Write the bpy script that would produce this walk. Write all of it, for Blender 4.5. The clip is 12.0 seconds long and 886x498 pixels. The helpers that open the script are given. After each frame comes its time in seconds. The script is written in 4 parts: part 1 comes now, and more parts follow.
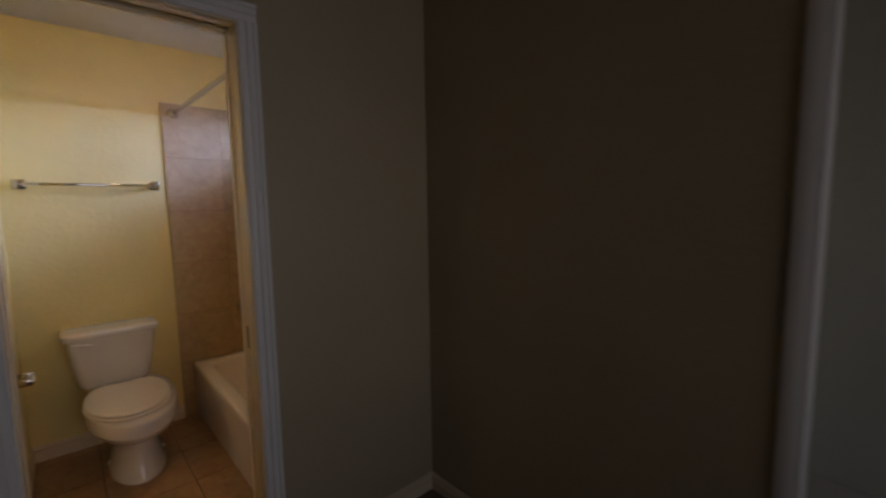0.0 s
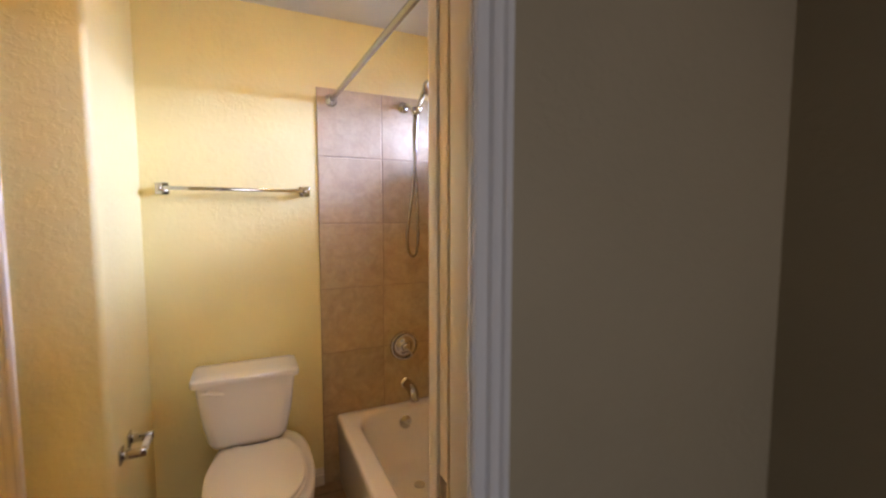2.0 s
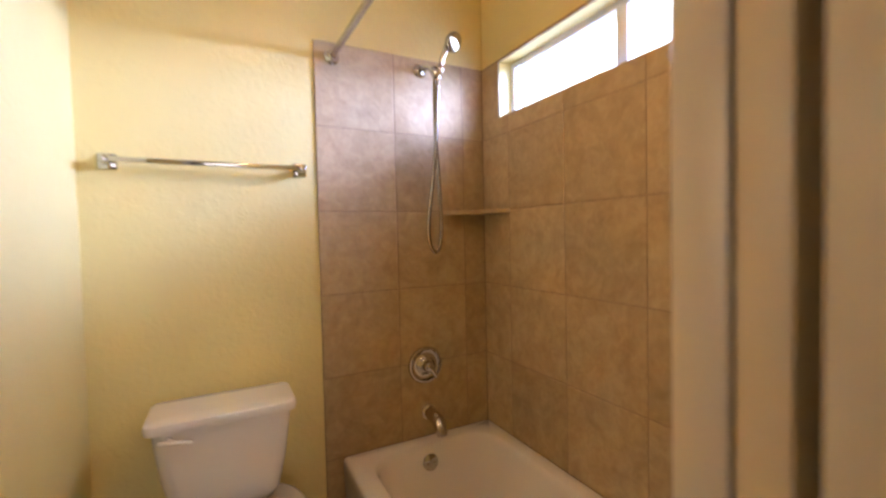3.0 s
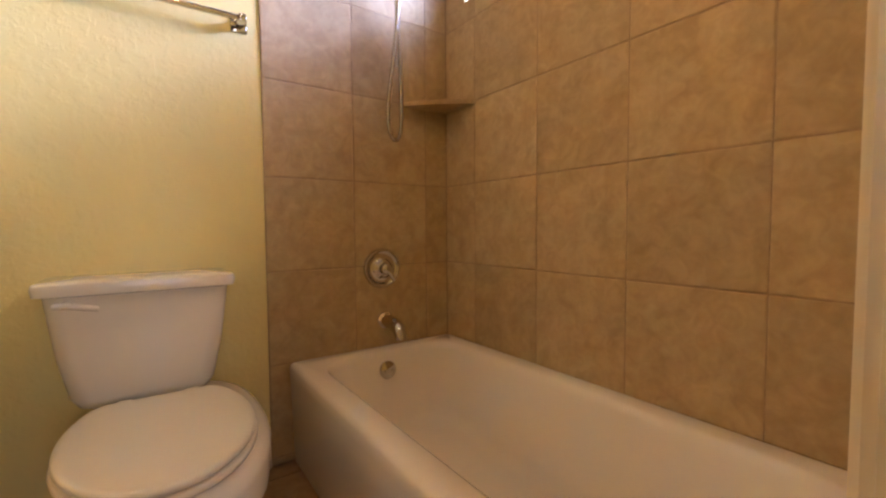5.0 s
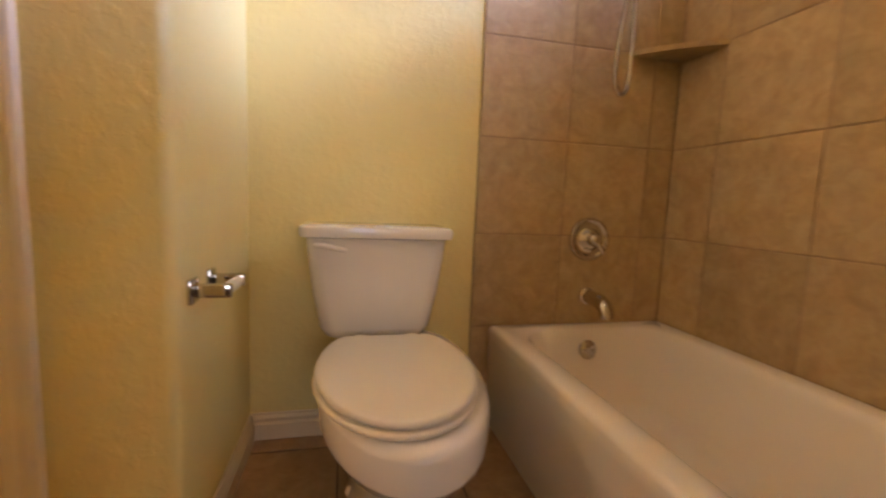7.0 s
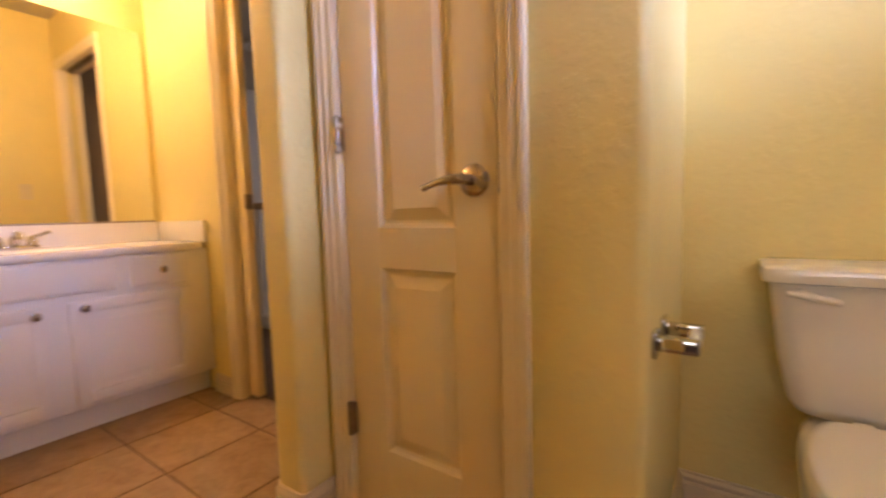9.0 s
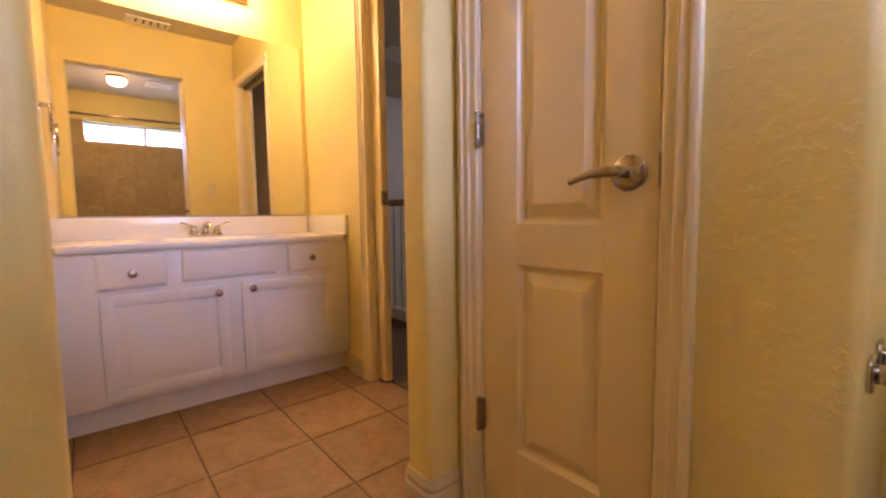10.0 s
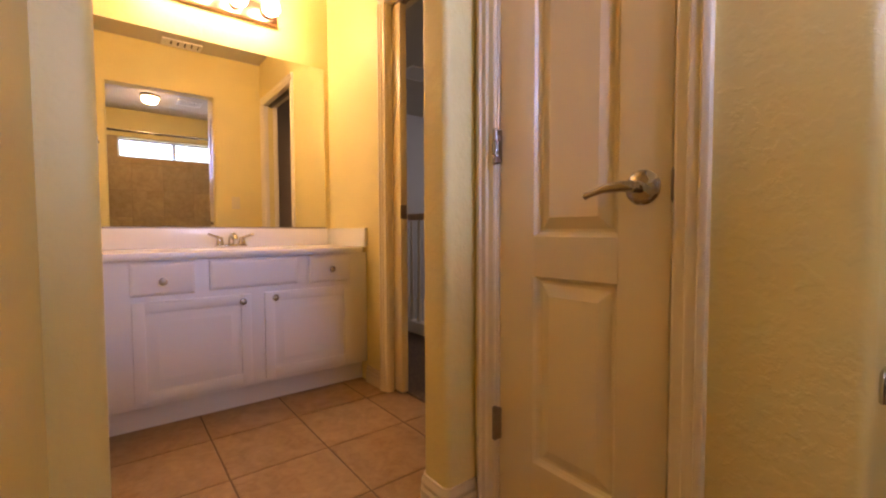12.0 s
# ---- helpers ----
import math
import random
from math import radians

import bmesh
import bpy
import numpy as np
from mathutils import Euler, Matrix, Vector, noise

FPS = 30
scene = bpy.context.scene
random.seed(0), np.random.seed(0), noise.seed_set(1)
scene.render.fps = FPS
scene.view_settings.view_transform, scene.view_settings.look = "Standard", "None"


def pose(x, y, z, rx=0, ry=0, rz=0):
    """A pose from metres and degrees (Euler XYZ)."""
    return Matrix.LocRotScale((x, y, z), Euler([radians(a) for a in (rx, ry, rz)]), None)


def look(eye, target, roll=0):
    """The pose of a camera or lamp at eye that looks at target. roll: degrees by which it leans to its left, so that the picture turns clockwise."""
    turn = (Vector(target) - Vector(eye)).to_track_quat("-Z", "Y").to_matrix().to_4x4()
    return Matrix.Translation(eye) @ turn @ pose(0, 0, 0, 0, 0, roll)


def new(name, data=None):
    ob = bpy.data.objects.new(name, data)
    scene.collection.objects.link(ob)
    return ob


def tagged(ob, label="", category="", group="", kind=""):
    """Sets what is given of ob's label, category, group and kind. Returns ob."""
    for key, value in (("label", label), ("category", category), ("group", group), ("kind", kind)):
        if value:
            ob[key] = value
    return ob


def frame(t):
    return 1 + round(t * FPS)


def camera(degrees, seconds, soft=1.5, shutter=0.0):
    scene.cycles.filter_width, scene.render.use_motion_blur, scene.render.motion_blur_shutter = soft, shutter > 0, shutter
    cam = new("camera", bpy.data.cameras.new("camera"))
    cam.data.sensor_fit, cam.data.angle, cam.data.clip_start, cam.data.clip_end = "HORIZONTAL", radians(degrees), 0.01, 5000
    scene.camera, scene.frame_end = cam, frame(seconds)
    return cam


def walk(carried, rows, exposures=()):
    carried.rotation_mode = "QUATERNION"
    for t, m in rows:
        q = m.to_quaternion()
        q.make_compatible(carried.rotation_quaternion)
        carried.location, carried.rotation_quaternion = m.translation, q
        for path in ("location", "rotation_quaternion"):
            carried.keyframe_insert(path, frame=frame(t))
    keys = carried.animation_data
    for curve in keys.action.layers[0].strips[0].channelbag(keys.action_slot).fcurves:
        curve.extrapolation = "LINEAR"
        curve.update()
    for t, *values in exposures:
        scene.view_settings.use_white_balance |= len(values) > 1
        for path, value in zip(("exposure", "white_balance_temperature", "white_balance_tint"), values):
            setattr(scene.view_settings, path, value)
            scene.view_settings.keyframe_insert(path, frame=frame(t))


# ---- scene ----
cam = camera(92.8, 12.0, 2.2, 0.5)
PATH = [
    (0, (-0.527, -3.226, 1.426), (0.807, -1.751, 1.212), -0.9),
    (0.5, (-0.397, -3.028, 1.453), (0.659, -1.341, 1.257), -0.7),
    (1, (-0.319, -2.779, 1.405), (0.519, -0.971, 1.232), 2.5),
    (1.5, (-0.336, -2.492, 1.424), (0.427, -0.654, 1.229), 1.4),
    (2, (-0.34, -2.238, 1.441), (0.502, -0.431, 1.287), 0.0),
    (2.5, (-0.362, -1.983, 1.43), (0.506, -0.183, 1.342), -0.8),
    (3, (-0.345, -1.745, 1.297), (0.578, 0.028, 1.231), -1.3),
    (3.2, (-0.338, -1.677, 1.214), (0.693, 0.035, 1.126), -0.6),
    (4.8, (-0.352, -1.592, 0.885), (0.823, 0.031, 0.809), -0.7),
    (5, (-0.352, -1.593, 0.874), (0.803, 0.043, 0.772), -0.4),
    (5.5, (-0.378, -1.579, 0.841), (0.677, 0.114, 0.698), 0.1),
    (6, (-0.394, -1.564, 0.832), (0.45, 0.243, 0.684), 0.0),
    (6.5, (-0.415, -1.51, 0.821), (0.268, 0.359, 0.622), 1.7),
    (6.7, (-0.435, -1.483, 0.822), (0.182, 0.405, 0.591), 2.1),
    (8.3, (-0.558, -1.364, 0.845), (-1.159, 0.54, 0.732), 1.2),
    (8.5, (-0.592, -1.374, 0.869), (-1.315, 0.484, 0.714), -0.1),
    (9, (-0.635, -1.394, 0.884), (-1.767, 0.246, 0.715), -1.7),
    (9.5, (-0.67, -1.411, 0.879), (-2.072, 0.005, 0.712), -1.4),
    (10, (-0.693, -1.42, 0.875), (-2.218, -0.136, 0.715), -0.8),
    (10.5, (-0.7, -1.426, 0.871), (-2.268, -0.193, 0.731), -0.3),
    (11, (-0.699, -1.433, 0.873), (-2.283, -0.218, 0.748), 0.1),
    (11.5, (-0.687, -1.442, 0.869), (-2.264, -0.216, 0.771), 0.1),
    (12, (-0.667, -1.453, 0.866), (-2.241, -0.222, 0.78), -0.2),
]
EXPO = [(0, -1.46, 6900, 23), (0.5, -0.42, 6900, 23), (1.0, -0.20, 6900, 23), (2.5, -0.14, 6800, 23), (3.2, -0.24, 6900, 24), (4.8, -0.20, 7100, 26), (6.7, -0.18, 7200, 27), (8.3, 0.05, 7700, 27), (9.0, -0.02, 7700, 27), (10.0, -0.17, 7500, 28), (12, -0.33, 7300, 30)]
LAMP, FAN, AIR, HV = (-0.06, -1.07), (0.02, -0.67), (-1.825, -0.95), (-4.20, 0.99)
walk(cam, [(t, look(eye, target, roll)) for t, eye, target, roll in PATH], EXPO)

# ---- world and lights ----
world = bpy.data.worlds.new("sky")
scene.world = world
world.use_nodes = True
wn = world.node_tree.nodes
sky = wn.new("ShaderNodeTexSky")
sky.sky_type, sky.sun_disc = "NISHITA", False
sky.sun_elevation, sky.sun_rotation = radians(50), radians(200)
wn["Background"].inputs[1].default_value = 0.15
world.node_tree.links.new(sky.outputs[0], wn["Background"].inputs[0])


def lamp_area(name, eye, target, sx, sy, watts, colour):
    data = bpy.data.lights.new(name, "AREA")
    data.shape, data.size, data.size_y, data.energy, data.color = "RECTANGLE", sx, sy, watts, colour
    ob = new(name, data)
    ob.matrix_world = look(eye, target)
    return ob


DAY = (0.66, 0.84, 0.98)
TUNGSTEN = (1.0, 0.62, 0.26)
lamp_area("bath_window_skylight", (0.945, -0.755, 1.955), (0.0, -0.755, 1.955), 1.24, 0.25, 10.0, DAY)
lamp_area("bright_sky_outside_bath_window", (2.70, -1.45, 2.36), (0.86, -0.755, 1.97), 2.4, 0.9, 560, (0.45, 0.71, 1.56))
bed = lamp_area("bedroom_window_daylight", (-0.05, -5.44, 1.45), (-0.25, 0, 1.45), 1.3, 1.2, 6.0, (0.80, 0.86, 0.95))
bed.data.spread = radians(80)
# Added fill lamp to brighten the hall; the wall behind it has no window.
lamp_area("hall_daylight", (-3.2, 3.9, 2.0), (-3.2, 0, 1.0), 1.2, 1.0, 32, (0.95, 0.95, 1.0))

# ---- materials ----


def mat(name, colour, rough=0.5, metal=0.0, vary=0.0, scale=6.0, bump=0.0, bscale=80.0, detail=4.0, emit=None, island=0.0, coat=0.0):
    m = bpy.data.materials.new(name)
    m.use_nodes = True
    nt = m.node_tree
    b = nt.nodes["Principled BSDF"]
    b.inputs["Base Color"].default_value = (*colour, 1)
    b.inputs["Roughness"].default_value = rough
    b.inputs["Metallic"].default_value = metal
    b.inputs["Coat Weight"].default_value = coat
    co = nt.nodes.new("ShaderNodeTexCoord")
    if vary > 0:
        n1 = nt.nodes.new("ShaderNodeTexNoise")
        n1.inputs["Scale"].default_value, n1.inputs["Detail"].default_value = scale, detail
        ramp = nt.nodes.new("ShaderNodeValToRGB")
        ramp.color_ramp.elements[0].position, ramp.color_ramp.elements[1].position = 0.3, 0.7
        ramp.color_ramp.elements[0].color = (*[c * (1 - vary) for c in colour], 1)
        ramp.color_ramp.elements[1].color = (*[min(1, c * (1 + vary * 0.6)) for c in colour], 1)
        nt.links.new(co.outputs["Object"], n1.inputs["Vector"])
        nt.links.new(n1.outputs["Fac"], ramp.inputs["Fac"])
        nt.links.new(ramp.outputs["Color"], b.inputs["Base Color"])
        r2 = nt.nodes.new("ShaderNodeMapRange")
        r2.inputs["To Min"].default_value, r2.inputs["To Max"].default_value = max(0.02, rough - vary), rough + vary
        nt.links.new(n1.outputs["Fac"], r2.inputs["Value"])
        nt.links.new(r2.outputs["Result"], b.inputs["Roughness"])
    if bump > 0:
        n2 = nt.nodes.new("ShaderNodeTexNoise")
        n2.inputs["Scale"].default_value, n2.inputs["Detail"].default_value = bscale, 3
        bp = nt.nodes.new("ShaderNodeBump")
        bp.inputs["Strength"].default_value, bp.inputs["Distance"].default_value = bump, 0.004
        nt.links.new(co.outputs["Object"], n2.inputs["Vector"])
        nt.links.new(n2.outputs["Fac"], bp.inputs["Height"])
        nt.links.new(bp.outputs["Normal"], b.inputs["Normal"])
    if emit:
        b.inputs["Emission Color"].default_value = (*emit[:3], 1)
        b.inputs["Emission Strength"].default_value = emit[3]
    return m


def mat_plaster(name, colour):
    """Knockdown plaster: flattened blobs over a fine grain, painted satin."""
    m = mat(name, colour, 0.5, vary=0.05, scale=2.5)
    nt = m.node_tree
    b = nt.nodes["Principled BSDF"]
    co = nt.nodes.new("ShaderNodeTexCoord")
    n = nt.nodes.new("ShaderNodeTexNoise")
    n.inputs["Scale"].default_value, n.inputs["Detail"].default_value, n.inputs["Distortion"].default_value = 44, 3, 0.2
    ramp = nt.nodes.new("ShaderNodeValToRGB")
    ramp.color_ramp.elements[0].position, ramp.color_ramp.elements[1].position = 0.46, 0.60
    g = nt.nodes.new("ShaderNodeTexNoise")
    g.inputs["Scale"].default_value = 260
    mix = nt.nodes.new("ShaderNodeMath")
    mix.operation = "MULTIPLY_ADD"
    mix.inputs[1].default_value = 0.12
    bp = nt.nodes.new("ShaderNodeBump")
    bp.inputs["Strength"].default_value, bp.inputs["Distance"].default_value = 0.15, 0.004
    for a in (n, g):
        nt.links.new(co.outputs["Object"], a.inputs["Vector"])
    nt.links.new(n.outputs["Fac"], ramp.inputs["Fac"])
    nt.links.new(g.outputs["Fac"], mix.inputs[0])
    nt.links.new(ramp.outputs["Color"], mix.inputs[2])
    nt.links.new(mix.outputs[0], bp.inputs["Height"])
    nt.links.new(bp.outputs["Normal"], b.inputs["Normal"])
    return m


def mat_tile(name, dark, light, rough):
    """Mottled glazed ceramic, each tile with its own cloud pattern and tone."""
    m = mat(name, light, rough)
    nt = m.node_tree
    b = nt.nodes["Principled BSDF"]
    b.inputs["Specular IOR Level"].default_value = 0.16
    geo = nt.nodes.new("ShaderNodeNewGeometry")
    info = nt.nodes.new("ShaderNodeObjectInfo")
    mul = nt.nodes.new("ShaderNodeMath")
    mul.operation = "MULTIPLY"
    mul.inputs[1].default_value = 60
    nt.links.new(info.outputs["Random"], mul.inputs[0])
    add = nt.nodes.new("ShaderNodeVectorMath")
    nt.links.new(geo.outputs["Position"], add.inputs[0])
    nt.links.new(mul.outputs[0], add.inputs[1])
    n1 = nt.nodes.new("ShaderNodeTexNoise")
    n1.inputs["Scale"].default_value, n1.inputs["Detail"].default_value, n1.inputs["Distortion"].default_value = 7, 6, 1.2
    n1.inputs["Roughness"].default_value = 0.62
    n2 = nt.nodes.new("ShaderNodeTexNoise")
    n2.inputs["Scale"].default_value, n2.inputs["Detail"].default_value, n2.inputs["Distortion"].default_value = 26, 5, 1.0
    for n in (n1, n2):
        nt.links.new(add.outputs[0], n.inputs["Vector"])
    mixf = nt.nodes.new("ShaderNodeMix")
    mixf.inputs[0].default_value = 0.42
    nt.links.new(n1.outputs["Fac"], mixf.inputs[2])
    nt.links.new(n2.outputs["Fac"], mixf.inputs[3])
    ramp = nt.nodes.new("ShaderNodeValToRGB")
    ramp.color_ramp.elements[0].position, ramp.color_ramp.elements[1].position = 0.36, 0.62
    ramp.color_ramp.elements[0].color, ramp.color_ramp.elements[1].color = (*dark, 1), (*light, 1)
    nt.links.new(mixf.outputs[0], ramp.inputs["Fac"])
    hsv = nt.nodes.new("ShaderNodeHueSaturation")
    mr = nt.nodes.new("ShaderNodeMapRange")
    mr.inputs["To Min"].default_value, mr.inputs["To Max"].default_value = 0.92, 1.08
    nt.links.new(info.outputs["Random"], mr.inputs["Value"])
    nt.links.new(mr.outputs["Result"], hsv.inputs["Value"])
    nt.links.new(ramp.outputs["Color"], hsv.inputs["Color"])
    nt.links.new(hsv.outputs["Color"], b.inputs["Base Color"])
    rr = nt.nodes.new("ShaderNodeMapRange")
    rr.inputs["To Min"].default_value, rr.inputs["To Max"].default_value = rough - 0.08, rough + 0.14
    nt.links.new(n2.outputs["Fac"], rr.inputs["Value"])
    nt.links.new(rr.outputs["Result"], b.inputs["Roughness"])
    cleft = nt.nodes.new("ShaderNodeTexNoise")
    cleft.noise_type = "RIDGED_MULTIFRACTAL"
    cleft.inputs["Scale"].default_value, cleft.inputs["Detail"].default_value, cleft.inputs["Distortion"].default_value = 9, 5, 0.8
    sq = nt.nodes.new("ShaderNodeMapping")
    sq.inputs["Rotation"].default_value = (0.4, 0.3, 0.5)
    sq.inputs["Scale"].default_value = (0.6, 0.6, 1.5)
    nt.links.new(add.outputs[0], sq.inputs["Vector"])
    nt.links.new(sq.outputs[0], cleft.inputs["Vector"])
    relief = nt.nodes.new("ShaderNodeMath")
    relief.operation = "MULTIPLY_ADD"
    relief.inputs[1].default_value = 0.35
    nt.links.new(cleft.outputs["Fac"], relief.inputs[0])
    nt.links.new(mixf.outputs[0], relief.inputs[2])
    bp = nt.nodes.new("ShaderNodeBump")
    bp.inputs["Strength"].default_value, bp.inputs["Distance"].default_value = 0.38, 0.004
    nt.links.new(relief.outputs[0], bp.inputs["Height"])
    nt.links.new(bp.outputs["Normal"], b.inputs["Normal"])
    return m


YELLOW = mat_plaster("yellow_plaster", (0.81, 0.660, 0.272))
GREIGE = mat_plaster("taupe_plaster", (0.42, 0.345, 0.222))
# Darkened in the base colour, since the hall lamp overlights this wall.
HALLTAN = mat_plaster("hall_brown_darkened", (0.27, 0.18, 0.105))
# Colour raised to stand in for the alcove's own light, which has no lamp.
ALCOVE = mat_plaster("sage_plaster_lightened", (0.76, 0.75, 0.65))
HALLGREY = mat_plaster("hall_grey_plaster", (0.50, 0.51, 0.52))
CEIL = mat_plaster("cream_ceiling_texture", (0.58, 0.53, 0.43))
BASE = mat("cream_baseboard_paint", (0.70, 0.58, 0.41), 0.40, vary=0.04, scale=6)
TRIM = mat("white_trim_gloss", (0.78, 0.75, 0.71), 0.32, vary=0.02, scale=5, bump=0.05, bscale=60)
CREAMTRIM = mat("cream_trim_gloss", (0.82, 0.71, 0.51), 0.30, vary=0.02, scale=5, bump=0.04, bscale=60)
DOORWHITE = mat("cream_door_paint", (0.84, 0.70, 0.45), 0.33, vary=0.02, scale=4, bump=0.06, bscale=120)
CABWHITE = mat("white_cabinet_lacquer", (0.80, 0.77, 0.76), 0.38, vary=0.015, scale=4, bump=0.03, bscale=90)
MARBLE = mat("cultured_marble", (0.84, 0.80, 0.76), 0.22, vary=0.05, scale=3, coat=0.3)
CHINA = mat("bone_vitreous_china", (0.80, 0.74, 0.66), 0.16, coat=0.5)
SEATMAT = mat("bone_plastic_seat", (0.79, 0.72, 0.60), 0.34)
ENAMEL = mat("bone_tub_enamel", (0.86, 0.79, 0.72), 0.18, coat=0.4)
WTILE = mat_tile("brown_wall_tile", (0.40, 0.280, 0.145), (0.53, 0.388, 0.215), 0.64)
FTILE = mat_tile("tan_floor_tile", (0.30, 0.18, 0.09), (0.42, 0.275, 0.155), 0.36)
GROUT = mat("brown_grout", (0.35, 0.235, 0.135), 0.9, vary=0.2, scale=30, bump=0.3, bscale=300)
FGROUT = mat("dark_floor_grout", (0.17, 0.105, 0.06), 0.9, vary=0.25, scale=25, bump=0.3, bscale=300)
CHROME = mat("chrome", (0.58, 0.55, 0.52), 0.05, 1.0, vary=0.02, scale=20)
SATIN = mat("satin_chrome", (0.42, 0.39, 0.36), 0.20, 1.0, vary=0.05, scale=25)
NICKEL = mat("satin_nickel", (0.43, 0.375, 0.315), 0.27, 1.0, vary=0.06, scale=30)
BRONZE = mat("dark_hinge_steel", (0.33, 0.27, 0.22), 0.38, 1.0, vary=0.15, scale=50)
ROSEBAR = mat("rosy_brushed_metal", (0.46, 0.28, 0.22), 0.30, 1.0, vary=0.06, scale=20)
BULB = mat("lit_globe_glass", (1, 0.95, 0.85), 0.2, emit=(1.0, 0.77, 0.49, 100))
DOME = mat("lit_dome_glass", (1, 0.96, 0.88), 0.25, emit=(1.0, 0.63, 0.29, 62))
MIRROR = mat("silvered_mirror", (0.90, 0.91, 0.90), 0.0, 1.0)
CARPET = mat("brown_carpet", (0.19, 0.135, 0.10), 1.0, vary=0.35, scale=60, bump=0.8, bscale=420)
PLASTIC = mat("white_plastic", (0.80, 0.78, 0.74), 0.35, vary=0.03, scale=20)
# Near-black paint standing in for the shaded hollow behind vent slats.
DARK = mat("vent_shade_black", (0.03, 0.022, 0.018), 0.9, vary=0.2, scale=20)
RAILWOOD = mat("stained_rail_wood", (0.36, 0.23, 0.13), 0.4, vary=0.25, scale=14, bump=0.1)
VINYL = mat("white_vinyl_frame", (0.82, 0.83, 0.84), 0.4, vary=0.03, scale=10)
GLASS = bpy.data.materials.new("clear_window_glass")
GLASS.use_nodes = True
gb = GLASS.node_tree.nodes["Principled BSDF"]
gb.inputs["Transmission Weight"].default_value, gb.inputs["Roughness"].default_value, gb.inputs["IOR"].default_value = 1.0, 0.02, 1.45

# ---- mesh helpers ----


def mesh_of(name, bm, material, smooth=False):
    me = bpy.data.meshes.new(name)
    bmesh.ops.recalc_face_normals(bm, faces=bm.faces)
    bm.to_mesh(me)
    bm.free()
    me.materials.append(material)
    if smooth:
        me.shade_smooth()
        me.set_sharp_from_angle(angle=radians(smooth if smooth > 1 else 40))
    return me


def thing(name, label="", category="", kind="", group="", at=(0, 0, 0)):
    ob = new(name)
    ob.location = at
    return tagged(ob, label, category, group, kind)


def part(name, bm, material, parent, label="", smooth=40):
    ob = new(name, mesh_of(name, bm, material, smooth))
    base = parent
    off = Vector((0, 0, 0))
    while base:
        off += base.location
        base = base.parent
    ob.data.transform(Matrix.Translation(-off))
    ob.parent = parent
    return tagged(ob, label)


def struct(name, bm, material, label, category, smooth=40):
    ob = new(name, mesh_of(name, bm, material, smooth))
    return tagged(ob, label, category, kind="structure")


def box(x0, x1, y0, y1, z0, z1, bev=0.0, seg=2, bm=None):
    b = bmesh.new()
    bmesh.ops.create_cube(b, size=1, matrix=Matrix.LocRotScale(((x0 + x1) / 2, (y0 + y1) / 2, (z0 + z1) / 2), None, (abs(x1 - x0), abs(y1 - y0), abs(z1 - z0))))
    if bev > 0:
        bmesh.ops.bevel(b, geom=b.edges[:], offset=bev, segments=seg, profile=0.5, affect="EDGES")
    return merge(bm, b)


def merge(bm, b):
    if bm is None:
        return b
    me = bpy.data.meshes.new("tmp")
    b.to_mesh(me)
    b.free()
    bm.from_mesh(me)
    bpy.data.meshes.remove(me)
    return bm


def prism(poly, z0, z1, bm=None):
    """An upright prism over a plan outline."""
    b = bmesh.new()
    lo = [b.verts.new((x, y, z0)) for x, y in poly]
    hi = [b.verts.new((x, y, z1)) for x, y in poly]
    n = len(poly)
    b.faces.new(lo[::-1])
    b.faces.new(hi)
    for i in range(n):
        b.faces.new((lo[i], lo[(i + 1) % n], hi[(i + 1) % n], hi[i]))
    return merge(bm, b)


def rounded(poly, radii, seg=6):
    """An outline with its corners rounded by the given radii."""
    out = []
    n = len(poly)
    for i in range(n):
        p, r = Vector(poly[i]), radii[i]
        if r <= 0:
            out.append(tuple(p))
            continue
        a, c = (Vector(poly[i - 1]) - p).normalized(), (Vector(poly[(i + 1) % n]) - p).normalized()
        o = p + (a + c) * r
        s, e = p + a * r - o, p + c * r - o
        for k in range(seg + 1):
            u = k / seg * math.pi / 2
            out.append(tuple(o + s * math.cos(u) + e * math.sin(u)))
    return out


def loft(rings, bm=None, cap0=True, cap1=True):
    b = bmesh.new()
    vs = [[b.verts.new(p) for p in ring] for ring in rings]
    n = len(rings[0])
    for r0, r1 in zip(vs, vs[1:]):
        for i in range(n):
            b.faces.new((r0[i], r0[(i + 1) % n], r1[(i + 1) % n], r1[i]))
    if cap0:
        b.faces.new(vs[0][::-1])
    if cap1:
        b.faces.new(vs[-1])
    return merge(bm, b)


def tube(pts, r, seg=12, bm=None):
    pts = [Vector(p) for p in pts]
    rr = r if isinstance(r, (list, tuple)) else [r] * len(pts)
    rings, up = [], None
    for i, p in enumerate(pts):
        d = (pts[min(i + 1, len(pts) - 1)] - pts[max(i - 1, 0)]).normalized()
        if up is None:
            up = Vector((0, 0, 1)) if abs(d.z) < 0.9 else Vector((0, 1, 0))
        a = (up - d * up.dot(d)).normalized()
        up = a
        c = d.cross(a)
        rings.append([p + (a * math.cos(t) + c * math.sin(t)) * rr[i] for t in [2 * math.pi * k / seg for k in range(seg)]])
    return loft(rings, bm)


def spin(profile, centre, axis, seg=28, bm=None):
    """A turned body; profile of (distance along the axis, radius), steps allowed."""
    c, d = Vector(centre), Vector(axis).normalized()
    up = Vector((0, 0, 1)) if abs(d.z) < 0.9 else Vector((0, 1, 0))
    a = (up - d * up.dot(d)).normalized()
    e = d.cross(a)
    rings = [[c + d * t + (a * math.cos(2 * math.pi * k / seg) + e * math.sin(2 * math.pi * k / seg)) * max(r, 0.0003) for k in range(seg)] for t, r in profile]
    return loft(rings, bm)


